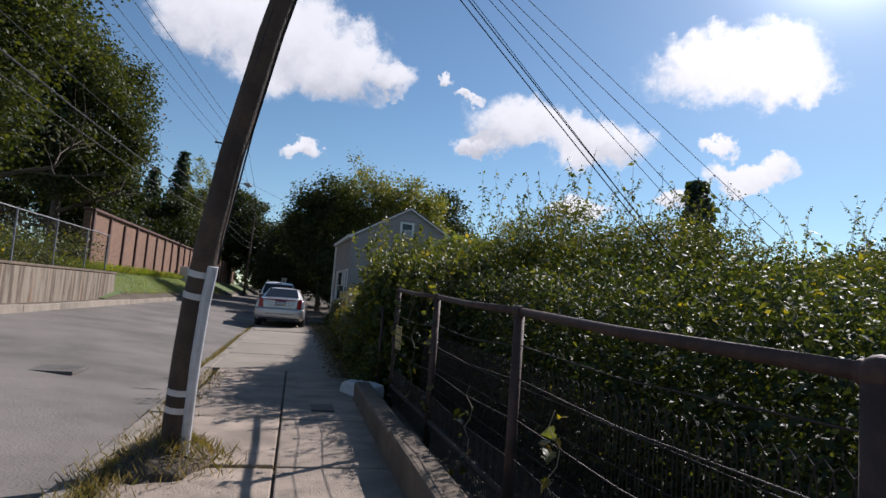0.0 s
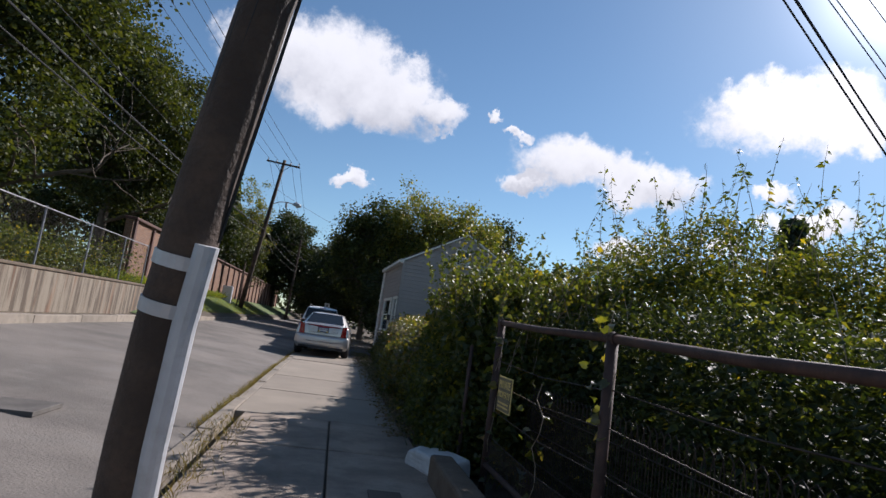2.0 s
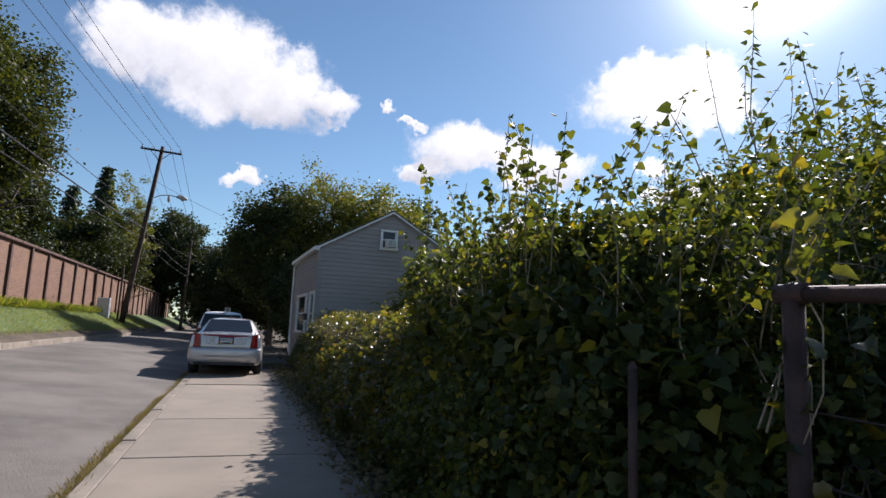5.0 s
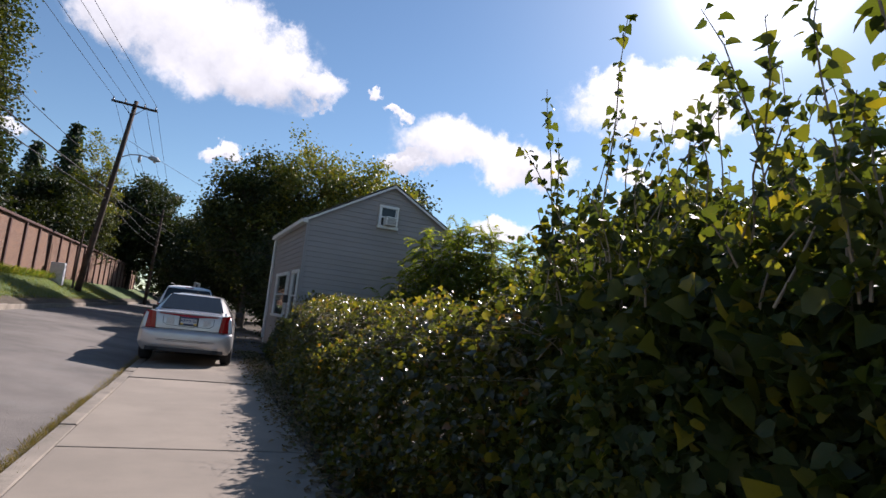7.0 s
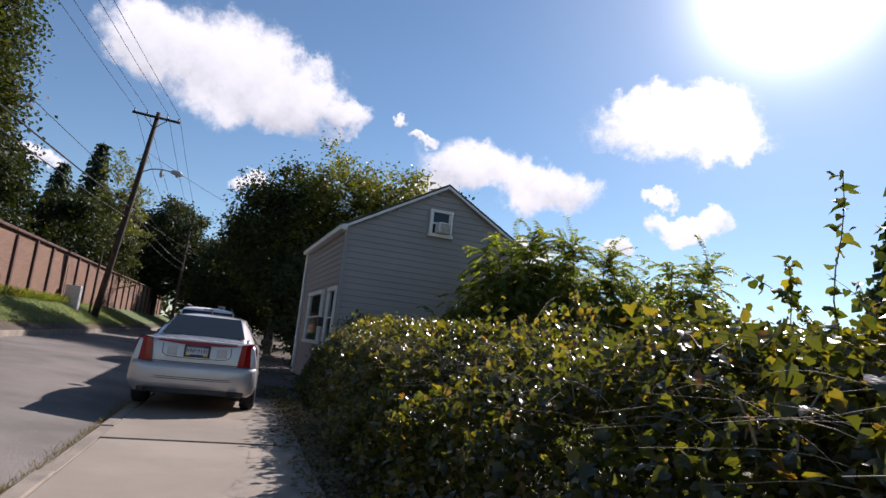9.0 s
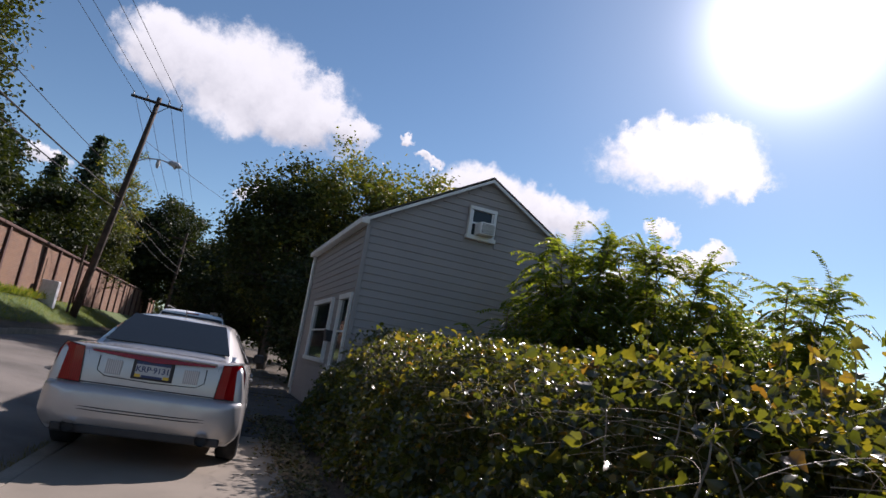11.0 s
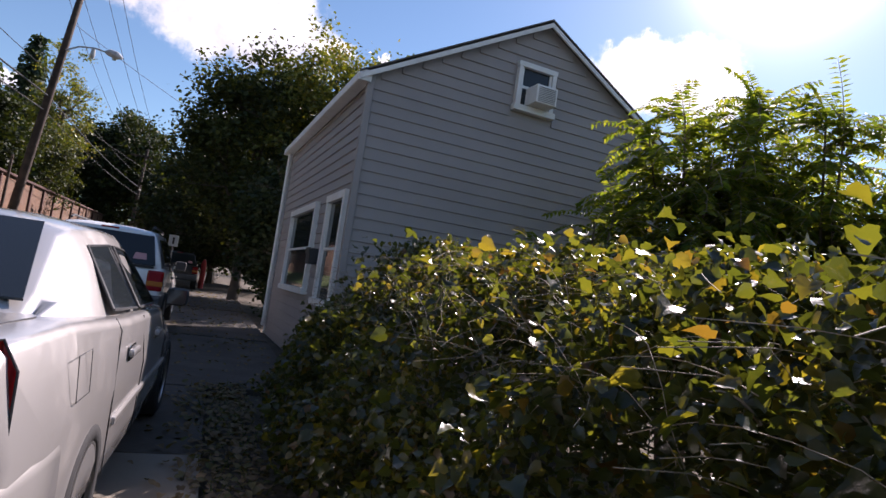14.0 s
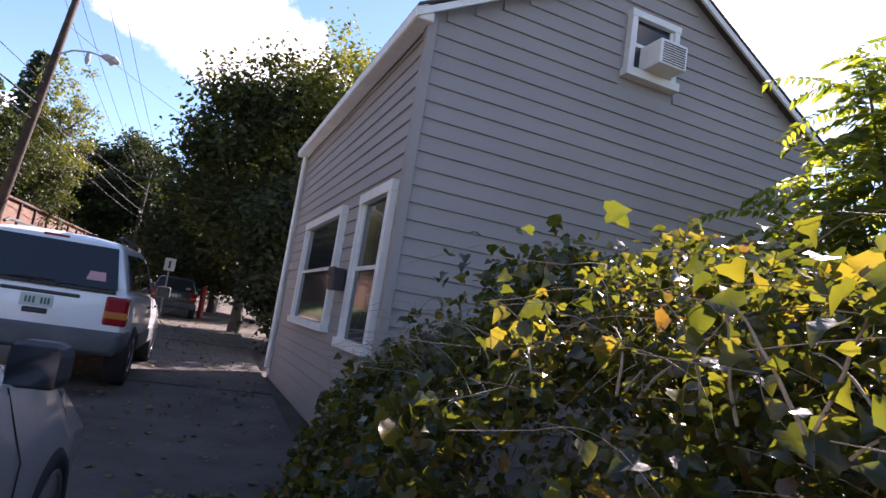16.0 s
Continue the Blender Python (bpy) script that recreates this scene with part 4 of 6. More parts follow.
def off_roader(at, rz, paintwork, label, lettered):
    """A boxy five-door estate: body, cladding, glass house, rails, lamps, plate and wheels."""
    car = thing("suv_car", label, "car", at=at, rz=rz)
    S = [lower(0.06, 0.52, 1.10, 0.80, 0.86, 0.83, 0.0), lower(0.14, 0.45, 1.13, 0.84, 0.895, 0.86, 0.0), lower(0.7, 0.4, 1.13, 0.86, 0.915, 0.865), lower(1.6, 0.36, 1.11, 0.86, 0.92, 0.865), lower(2.6, 0.36, 1.09, 0.86, 0.92, 0.86), lower(3.25, 0.38, 1.07, 0.86, 0.92, 0.84, 0.05),
         lower(4.0, 0.42, 1.02, 0.84, 0.91, 0.8, 0.06), lower(4.45, 0.46, 0.96, 0.8, 0.87, 0.74, 0.04), lower(4.6, 0.5, 0.85, 0.74, 0.8, 0.68, 0.02)]
    body = part("body", loft(S), paintwork, car)
    cut_arches(body, (0.92, 3.61), 0.43, 0.88, 0.37)
    soften(body, 0.02, 28)
    B = [lower(0.0, 0.46, 0.66, 0.78, 0.84, 0.82, 0.0), lower(0.06, 0.42, 0.70, 0.84, 0.90, 0.88, 0.0), lower(0.46, 0.42, 0.70, 0.86, 0.93, 0.91, 0.0)]
    bp = part("bumper", loft(B), GREY_PLASTIC, car, "dark grey plastic bumper")
    soften(bp, 0.02, 25)
    U = [upper(0.10, 1.12, 0.85, 1.30, 0.81, 0.0), upper(0.26, 1.12, 0.855, 1.67, 0.69, 0.02), upper(0.42, 1.12, 0.855, 1.715, 0.68), upper(1.3, 1.11, 0.855, 1.735, 0.69), upper(2.3, 1.09, 0.855, 1.72, 0.69), upper(2.65, 1.08, 0.85, 1.66, 0.69), upper(3.3, 1.07, 0.80, 1.12, 0.76)]
    top = part("roof", loft(U), paintwork, car)
    soften(top, 0.02, 25)
    part("rear_window", panel([(-0.76, 0.045, 1.16), (0.76, 0.045, 1.16), (0.66, 0.215, 1.63), (-0.66, 0.215, 1.63)], 0.012), TINTED, car, "dark rear window with a sticker")
    part("window_surround", boxed(-0.74, 0.74, 0.05, 0.10, 1.115, 1.155, 0.01), PLASTIC, car)
    part("wiper", tubed([(-0.25, 0.03, 1.18), (0.12, 0.032, 1.19)], 0.012, 6), PLASTIC, car)
    part("window_hinge", boxed(-0.13, -0.09, 0.05, 0.09, 1.12, 1.20, 0.006), PLASTIC, car)
    part("window_hinge", boxed(0.14, 0.18, 0.05, 0.09, 1.12, 1.20, 0.006), PLASTIC, car)
    part("sticker", panel([(0.42, 0.058, 1.24), (0.62, 0.058, 1.24), (0.60, 0.094, 1.34), (0.44, 0.094, 1.34)], 0.006), surface("sticker_pink", (0.55, 0.3, 0.32), 0.6), car, "small pale pink sticker")
    part("windscreen", panel([(0.74, 3.28, 1.12), (-0.74, 3.28, 1.12), (-0.64, 2.68, 1.64), (0.64, 2.68, 1.64)], 0.012), TINTED, car)
    part("high_brake_lamp", boxed(-0.13, 0.13, 0.25, 0.30, 1.665, 1.70, 0.01), RED_LAMP, car)
    part("tailgate_trim", boxed(-0.36, 0.40, 0.045, 0.07, 1.02, 1.06, 0.01), PLASTIC, car)
    part("tailgate_handle", boxed(-0.12, 0.12, 0.045, 0.065, 0.80, 0.86, 0.012), PLASTIC, car)
    plate = part("number_plate", boxed(-0.155, 0.155, 0.045, 0.062, 0.875, 1.005, 0.004), PLATE_WHITE, car)
    if lettered:
        for x in (-0.10, -0.063, -0.026, 0.05, 0.085, 0.118):
            part("plate_bar", boxed(x - 0.011, x + 0.011, 0.041, 0.0455, 0.905, 0.975), surface("plate_green", (0.05, 0.16, 0.10), 0.6), plate)
    for s in (-1, 1):
        order = 1 if s > 0 else -1

        def side(y, f):
            wb = np.interp(y, [0.1, 0.42, 2.3, 2.65, 3.3], [0.85, 0.855, 0.855, 0.85, 0.80])
            zb = np.interp(y, [0.1, 1.3, 3.3], [1.12, 1.11, 1.07]) + 0.05
            wt = np.interp(y, [0.1, 0.26, 0.42, 2.65, 3.3], [0.81, 0.69, 0.68, 0.69, 0.76])
            zt = np.interp(y, [0.1, 0.26, 0.42, 1.3, 2.3, 2.65, 3.3], [1.30, 1.67, 1.715, 1.735, 1.72, 1.66, 1.12]) - 0.09
            return (s * (wb + (wt - wb) * f * 0.93 + 0.014), y, zb + (zt - zb) * f)
        for pts in ([(0.42, 0.02), (1.14, 0.0), (1.14, 0.93), (0.50, 0.93)], [(1.26, 0.0), (2.05, 0.0), (2.05, 0.94), (1.26, 0.94)], [(2.15, 0.0), (3.02, 0.03), (2.62, 0.88), (2.15, 0.94)]):
            part("side_window", panel([side(*p) for p in pts][::order], 0.008), TINTED, car)
        tl = part("tail_lamp", boxed(*sorted((s * 0.66, s * 0.905)), 0.04, 0.20, 0.76, 1.09, 0.03), RED_LAMP, car, "red and amber tail lamp")
        part("indicator", boxed(*sorted((s * 0.67, s * 0.91)), 0.034, 0.19, 0.84, 0.92, 0.01), AMBER_LAMP, tl)
        part("cladding", boxed(s * 0.925 - 0.02, s * 0.925 + 0.02, 1.36, 3.16, 0.40, 0.62, 0.02), GREY_PLASTIC, car)
        rail = part("roof_rail", tubed([(s * 0.60, 0.5, 1.76), (s * 0.60, 0.65, 1.80), (s * 0.60, 2.2, 1.80), (s * 0.60, 2.4, 1.75)], 0.02, 8), PLASTIC, car)
        part("wing_mirror", boxed(*sorted((s * 0.90, s * 1.10)), 2.86, 2.98, 1.10, 1.28, 0.03), PLASTIC, car)
        for y in (1.98, 2.95):
            part("door_handle", boxed(s * 0.93 - 0.016, s * 0.93 + 0.016, y - 0.1, y + 0.1, 0.93, 0.97, 0.01), PLASTIC, car)
        for y in (0.92, 3.61):
            wheel(car, s * 0.82, y, 0.37, 0.235, 0.21)
    return car


sedan((-0.45, 22.08, 0.005), -1.9)
off_roader((-0.80, 30.85, 0.0), 0.0, WHITE_PAINT, "white boxy off-road estate car with grey plastic cladding", True)
off_roader((-0.75, 51.0, -0.02), 2.0, BLACK_PAINT, "black off-road estate car parked beyond the white one", False)

# ---------------------------------------------------------------- utility poles


def sag_wire(p, q, sag, n=12):
    p, q = Vector(p), Vector(q)
    return [p.lerp(q, i / n) - Vector((0, 0, sag * 4 * (i / n) * (1 - i / n))) for i in range(n + 1)]


near_pole = thing("utility_pole", "leaning dark wooden utility pole with silver bands and a grey pipe", "utility pole", at=(0.0, 0.0, 0.0))


def lean(z, off=(0, 0)):
    """Centre of the bowed, leaning pole at height z."""
    x = np.interp(z, (-0.3, 0.3, 0.8, 1.2, 1.7, 2.3, 3.2, 4.2, 5.5, 7.0, 9.0), (-0.70, -0.69, -0.672, -0.645, -0.585, -0.49, -0.30, -0.04, 0.36, 0.86, 1.55))
    return (x + off[0], 4.46 - 0.11 * z - 0.01 * z * z + off[1], z)


zs = [-0.3, 0.3, 0.8, 1.2, 1.7, 2.3, 3.2, 4.2, 5.5, 7, 9]
part("pole", tubed([lean(z) for z in zs], [0.112, 0.106, 0.100, 0.096, 0.092, 0.089, 0.086, 0.083, 0.08, 0.076, 0.07], 24), POLE_WOOD, near_pole, smooth=True)
for z in (0.40, 0.53, 1.24, 1.40):
    part("metal_band", tubed([lean(z), lean(z + 0.045)], 0.108 - 0.006 * z, 24), TAPE, near_pole, "shiny silver strap")
part("conduit", tubed([lean(z, (0.072, -0.062)) for z in (0.1, 0.4, 0.8, 1.2, 1.48)], 0.042, 14), CONDUIT, near_pole, "pale grey conduit pipe strapped to the pole")
part("ground_wire", tubed([lean(z, (0.094, -0.012)) for z in (1.5, 2.5, 3.2, 4.2, 5.5, 7.0, 8.5)], 0.007, 6), CABLE, near_pole)

# drying cracks down the pole's face
for k in range(9):
    a = -2.3 + k * 0.22
    z0 = 1.55 + 0.37 * ((k * 5) % 7)
    pts = [lean(z, (0.0885 * math.cos(a + 0.05 * math.sin(z * 5)) * (1.02 - 0.018 * z), 0.0885 * math.sin(a + 0.05 * math.sin(z * 5)) * (1.02 - 0.018 * z))) for z in (z0, z0 + 0.2, z0 + 0.45, z0 + 0.7, z0 + 0.9)]
    part("drying_crack", tubed(pts, [0.001, 0.004, 0.005, 0.004, 0.001], 5), CABLE, near_pole)
bm = bmesh.new()
bmesh.ops.create_uvsphere(bm, u_segments=28, v_segments=14, radius=1.0)
for v in bm.verts:
    r = 1 + 0.22 * noise.noise(v.co * 2.3) + 0.08 * noise.noise(v.co * 7)
    v.co = Vector((-0.78 + v.co.x * 0.34 * r, 4.5 + v.co.y * 0.5 * r, -0.05 + v.co.z * 0.21 * r))
tagged(part("soil_mound", bm, SOIL, None, smooth=True), "low heap of soil and dry grass round the pole", "soil", kind="structure")

far_pole = thing("utility_pole", "tall dark wooden utility pole with a crossarm and street lamp arm", "utility pole", at=(-7.4, 49.8, 1.05))
HP = 11.7


def lean2(z, off=(0, 0)):
    return (0.125 * z + off[0], -0.1 * z + off[1], z)


part("pole", tubed([lean2(z) for z in (-0.5, 2, 5, 8, HP)], [0.19, 0.175, 0.16, 0.145, 0.12], 16), POLE_WOOD, far_pole, smooth=True)
bm = boxed(-1.25, 1.25, -0.06, 0.06, -0.06, 0.06, 0.01)
bmesh.ops.rotate(bm, verts=bm.verts, matrix=Matrix.Rotation(radians(3), 3, "Y"))
bmesh.ops.translate(bm, verts=bm.verts, vec=Vector(lean2(HP - 0.35)) + Vector((0, -0.2, 0)))
arm = part("crossarm", bm, POLE_WOOD, far_pole)
for s in (-1, 1):
    part("brace", tubed([Vector(lean2(HP - 1.0)) + Vector((0, -0.17, 0)), Vector(lean2(HP - 0.42)) + Vector((s * 0.6, -0.2, 0))], 0.02, 6), DARK_WIRE, far_pole)
for x in (-1.15, -0.5, 0.55, 1.15):
    c = Vector(lean2(HP - 0.35)) + Vector((x, -0.2, 0.06 - 0.05 * x))
    part("insulator", tubed([c, c + Vector((0, 0, 0.06)), c + Vector((0, 0, 0.13)), c + Vector((0, 0, 0.2))], [0.03, 0.055, 0.03, 0.045], 10), CONDUIT, far_pole)
a0 = Vector(lean2(8.2))
lamp_arm = part("lamp_arm", tubed([a0 + Vector(p) for p in ((0.1, -0.1, 0), (0.6, -0.3, 0.22), (1.2, -0.5, 0.25), (1.7, -0.65, 0.15))], 0.035, 8), CONDUIT, far_pole, "grey street lamp arm")
bm = bmesh.new()
tube(bm, [a0 + Vector(p) for p in ((1.62, -0.62, 0.16), (1.8, -0.68, 0.16), (2.1, -0.78, 0.08), (2.3, -0.84, 0.0))], [0.06, 0.15, 0.16, 0.05], 12)
part("lamp_head", bm, CONDUIT, lamp_arm, "grey cobra-head street lamp")
part("lamp_bowl", tubed([a0 + Vector((2.0, -0.74, 0.02)), a0 + Vector((2.0, -0.74, -0.12))], [0.13, 0.07], 12), CLEAR_LAMP, lamp_arm)
part("photocell", tubed([a0 + Vector((1.15, -0.48, 0.22)), a0 + Vector((1.15, -0.48, -0.05)), a0 + Vector((1.15, -0.48, -0.22))], [0.07, 0.1, 0.05], 10), CLEAR_LAMP, lamp_arm)
part("stay_pole", tubed([(-0.28, -0.05, -0.4), (-0.22, -0.05, 3.6)], 0.06, 8), POLE_WOOD, far_pole)
box_cab = thing("electrical_box", "pale grey metal electrical cabinet by the pole", "cabinet", at=(-8.2, 48.0, 1.4))
part("body", boxed(-0.35, 0.35, -0.2, 0.2, -0.2, 1.15, 0.03), CONDUIT, box_cab)
part("door", boxed(-0.31, 0.31, -0.215, -0.2, 0.05, 1.05, 0.01), CONDUIT, box_cab)
third = thing("utility_pole", "distant wooden utility pole beside the road", "utility pole", at=(-5.9, 74.0, 0.8))
part("pole", tubed([(0, 0, -0.5), (0.25, 0, 9)], [0.17, 0.11], 12), POLE_WOOD, third)
part("crossarm", boxed(-0.9, 1.2, -0.06, 0.06, 8.3, 8.42), POLE_WOOD, third)

# overhead lines along the far side, and the bundle over the gardens
top = Vector((-7.4, 49.8, 1.05))
LINES = []
for x in (-1.15, -0.5, 0.55, 1.15):
    c = top + Vector(lean2(HP - 0.1)) + Vector((x, -0.2, 0))
    LINES.append((c, Vector((-9.6 + x * 0.6, -6, 12.4)), 0.5, 0.012))
    LINES.append((c, Vector((-5.7 + x, 74, 9.5)), 0.5, 0.012))
for z, r, s in ((6.2, 0.032, 0.7), (5.6, 0.022, 0.7), (7.0, 0.014, 0.6)):
    c = top + Vector(lean2(z))
    LINES.append((c, Vector((-9.0, -6, z + 1.8)), s, r))
    LINES.append((c, Vector((-5.7, 74, z + 0.4)), 0.3, r * 0.7))
LINES.append((top + Vector(lean2(9.4)), Vector((3.0, 62, 9.0)), 0.3, 0.012))
LINES.append((top + Vector(lean2(6.0)), Vector((1.5, 70, 5.0)), 0.3, 0.012))
# service lines from the leaning pole down over the thicket
for k, (p, q) in enumerate((((0.0, 4.72, 5.40), (7.0, 5.88, -0.40)), ((0.02, 4.70, 5.47), (7.1, 5.9, -0.42)), ((0.0, 4.69, 5.56), (7.2, 5.96, -0.55)), ((0.05, 4.74, 5.50), (7.4, 6.1, 0.5)), ((0.03, 4.79, 5.62), (8.0, 6.3, 0.42)), ((0.0, 4.45, 5.30), (8.6, 6.9, 1.28)), ((0.03, 4.40, 5.34), (8.8, 6.9, 1.5)))):
    LINES.append((Vector(p), Vector(q), 0.05, 0.006 if k < 2 else 0.0038))
    LINES.append((Vector(lean(5.4 + 0.1 * k)), Vector(p), 0.0, 0.006))
for p, q, s, r in LINES:
    w = part("overhead_cable", tubed(sag_wire(p, q, s), r, 5), CABLE)
    tagged(w, "thin black overhead cable", "cable", "overhead cables")

# a square road sign and a red post beyond the parked cars
road_sign = thing("road_sign", "small square pale sign on a thin metal post", "sign", at=(-0.95, 48.5, 0.0))
part("post", tubed([(0, 0, -0.2), (0, 0, 2.35)], 0.03, 8), DULL_STEEL, road_sign)
part("sign_board", boxed(-0.19, 0.19, -0.05, -0.03, 1.85, 2.33, 0.01), PLATE_WHITE, road_sign)
part("sign_bar", boxed(-0.04, 0.04, -0.055, -0.0505, 1.95, 2.23), SIGN_BLACK, road_sign)
red_post = thing("red_post", "short red metal post beside the black car", "post", at=(0.35, 53.5, 0.0))
part("post", tubed([(0, 0, -0.1), (0, 0, 1.3), (0, 0, 1.5)], [0.13, 0.13, 0.05], 12), surface("red_paint", (0.5, 0.03, 0.025), 0.5, 0, 0.2, 3, 40, 0.2), red_post)

# ---------------------------------------------------------------- iron fence by the pavement
FX = 1.40


def rail_z(y):
    return 1.265 + (y - 0.8) * 0.031


edge_wall = thing("edge_wall", "low rough concrete edging wall under the fence", "wall", at=(0, 0, 0))
for y0, y1 in ((-6.0, -2.4), (-2.38, 1.2), (1.22, 4.6), (4.62, 7.6)):
    part("block", boxed(0.93, 1.14, y0, y1, -0.3, 0.25 + 0.02 * math.sin(y0), 0.03), STAINED_CONCRETE, edge_wall)
iron_fence = thing("iron_fence", "rusty brown iron pipe fence with thin wires", "fence", at=(0, 0, 0))
POSTS = (-3.7, -1.5, 0.68, 3.0, 5.2, 7.45)
for y in POSTS:
    big = 0.042 if y == 0.68 else 0.033
    p = part("post", tubed([(FX, y, -0.1), (FX, y, rail_z(y) - 0.01)], big, 14), RUST_IRON, iron_fence, smooth=True)
    part("collar", tubed([(FX, y - 0.05, rail_z(y)), (FX, y + 0.05, rail_z(y))], 0.033, 14), RUST_IRON, p)
    bm = bmesh.new()
    bmesh.ops.create_uvsphere(bm, u_segments=14, v_segments=8, radius=big * 1.12, matrix=Matrix.Translation((FX, y, rail_z(y))))
    part("fitting", bm, RUST_IRON, p, smooth=True)
for a, b in zip(POSTS, POSTS[1:]):
    part("rail", tubed([(FX, a, rail_z(a)), (FX, (a + b) / 2, rail_z((a + b) / 2) - 0.012), (FX, b, rail_z(b))], 0.025, 14), RUST_IRON, iron_fence, smooth=True)
    part("lower_rail", tubed([(FX, a, 0.22), (FX, b, 0.22)], 0.024, 12), RUST_IRON, iron_fence, smooth=True)
    for z in (0.45, 0.68, 0.92, 1.12):
        mid = (a + b) / 2
        part("wire", tubed([(FX + 0.01, a, z), (FX + 0.02, mid, z - 0.03), (FX + 0.01, b, z + 0.01)], 0.004, 5), DARK_WIRE, iron_fence)
# woven arch-topped wire panels just behind
wire = thing("wire_fence", "brown arch-topped woven wire garden fence", "fence", at=(0, 0, 0))
bm = bmesh.new()
WX = FX + 0.42
y = -4.0
k = 0
while y < 7.6:
    pts = [(WX, y, -0.2), (WX, y, 0.82), (WX, y + 0.02, 0.90), (WX, y + 0.055, 0.93), (WX, y + 0.09, 0.90), (WX, y + 0.11, 0.82), (WX, y + 0.11, -0.2)]
    tube(bm, pts, 0.0035, 4, False)
    y += 0.075
    k += 1
for z in (0.05, 0.3, 0.55, 0.75):
    part("cross_wire", tubed([(WX - 0.006, -4, z), (WX - 0.006, 7.7, z)], 0.004, 5), DARK_WIRE, wire)
tagged(part("mesh", bm, DARK_WIRE, wire), kind="stuff")
bm = bmesh.new()
y = 0.9
while y < 7.4:
    tube(bm, [(FX, y, 0.02), (FX, y, 0.44)], 0.0028, 3, False)
    y += 0.035
tagged(part("lower_mesh", bm, DARK_WIRE, iron_fence), kind="stuff")
sign = thing("warning_sign", "faded yellow and black private property sign on the fence", "sign", at=(FX - 0.05, 6.93, 0.88), rz=-90)
part("board", boxed(-0.19, 0.19, -0.004, 0.004, -0.14, 0.14, 0.002), SIGN_YELLOW, sign)
part("sign_face", boxed(-0.18, 0.18, -0.008, -0.0045, -0.13, 0.13, 0.0), SIGN_FADED, sign)
text_part("PRIVATE", 0.085, pose(0, -0.009, 0.075, 90, 0, 0), SIGN_YELLOW, sign, bold=0.001)
text_part("PROPERTY", 0.073, pose(0, -0.009, -0.005, 90, 0, 0), SIGN_YELLOW, sign, bold=0.001)
for z in (-0.07, -0.1):
    part("text_line", boxed(-0.14, 0.14, -0.0105, -0.0075, z - 0.007, z + 0.007), SIGN_YELLOW, sign)
gate_post = thing("gate_post", "rusty thin metal post half hidden in the vines", "post", at=(1.3, 8.1, 0))
part("post", tubed([(0, 0, -0.1), (0, 0, 1.2)], 0.019, 12), RUST_IRON, gate_post, smooth=True)
part("cap", tubed([(0, 0, 1.2), (0, 0, 1.23)], [0.023, 0.01], 12), RUST_IRON, gate_post)
# broken concrete lump at the end of the edging
lump = thing("concrete_block", "broken whitish lump of concrete on the pavement edge", "rubble", at=(1.08, 8.0, 0.0), rz=20)
bm = boxed(-0.2, 0.2, -0.28, 0.28, -0.02, 0.16, 0.03)
bmesh.ops.subdivide_edges(bm, edges=bm.edges, cuts=2, use_grid_fill=True)
for v in bm.verts:
    v.co += Vector((noise.noise(v.co * 6), noise.noise(v.co * 6 + Vector((5, 0, 0))), noise.noise(v.co * 6 + Vector((0, 7, 0))))) * 0.035
part("lump", bm, surface("whitish_concrete", (0.55, 0.54, 0.52), 0.9, 0, 0.2, 3, 30, 0.6), lump)

# ---------------------------------------------------------------- plants


def stem_bush(n, lo, hi, rise, r=0.008, bend=0.3):
    """Bare stems growing out of a bed, as one mesh of tubes."""
    bm = bmesh.new()
    for _ in range(n):
        p = Vector((RNG.uniform(lo[0], hi[0]), RNG.uniform(lo[1], hi[1]), -0.3))
        d = Vector((RNG.normal(0, bend), RNG.normal(0, bend), 1.0))
        h = rise * RNG.uniform(0.6, 1.1)
        pts = []
        for i in range(5):
            pts.append(p.copy())
            p = p + d * (h / 4)
            d = d + Vector((RNG.normal(0, 0.25), RNG.normal(0, 0.25), 0))
        tube(bm, pts, [r * 1.6, r * 1.3, r, r * 0.7, r * 0.3], 4, False)
    return bm


def shell_points(n, sections, inner=0.35, slope=0.0):
    """Points in a hedge: near its skin for the most part. sections: y, x from, x to, top."""
    ys, x0, x1, zt = [np.array(c, float) for c in zip(*sections)]
    y = RNG.uniform(ys[0], ys[-1], n)
    a, b, h = np.interp(y, ys, x0), np.interp(y, ys, x1), np.interp(y, ys, zt)
    bump = np.array([noise.noise((yy * 1.1, 0.3, 5)) + 0.6 * noise.noise((yy * 3.1, 1.3, 2)) for yy in y])
    h = h * (1 + 0.17 * bump)
    u = RNG.uniform(0, 1, n)
    depth = np.abs(RNG.normal(0, inner, n))
    path = (h * 1.0 + (b - a))
    s = u * path
    up = s < h
    x = np.where(up, a + depth + slope * np.clip(s / h, 0, 1) ** 2, a + slope + (s - h))
    z = np.where(up, s, h - depth)
    # round the shoulder and let the skin swell in and out
    round_ = np.clip((z - (h - 0.5)) / 0.5, 0, 1) * np.clip(1 - (x - a) / 0.5, 0, 1)
    x = x + round_ * 0.25
    swell = np.array([noise.noise((yy * 1.7, zz * 1.9, 8)) + 0.5 * noise.noise((yy * 4.1, zz * 4.3, 1)) for yy, zz in zip(y, z)])
    x = x - swell * 0.33 * up
    z = z + np.where(up, 0, swell * 0.26)
    p = np.stack([x, y, z], 1) + RNG.normal(0, 0.035, (n, 3))
    return p[p[:, 2] > -0.1]


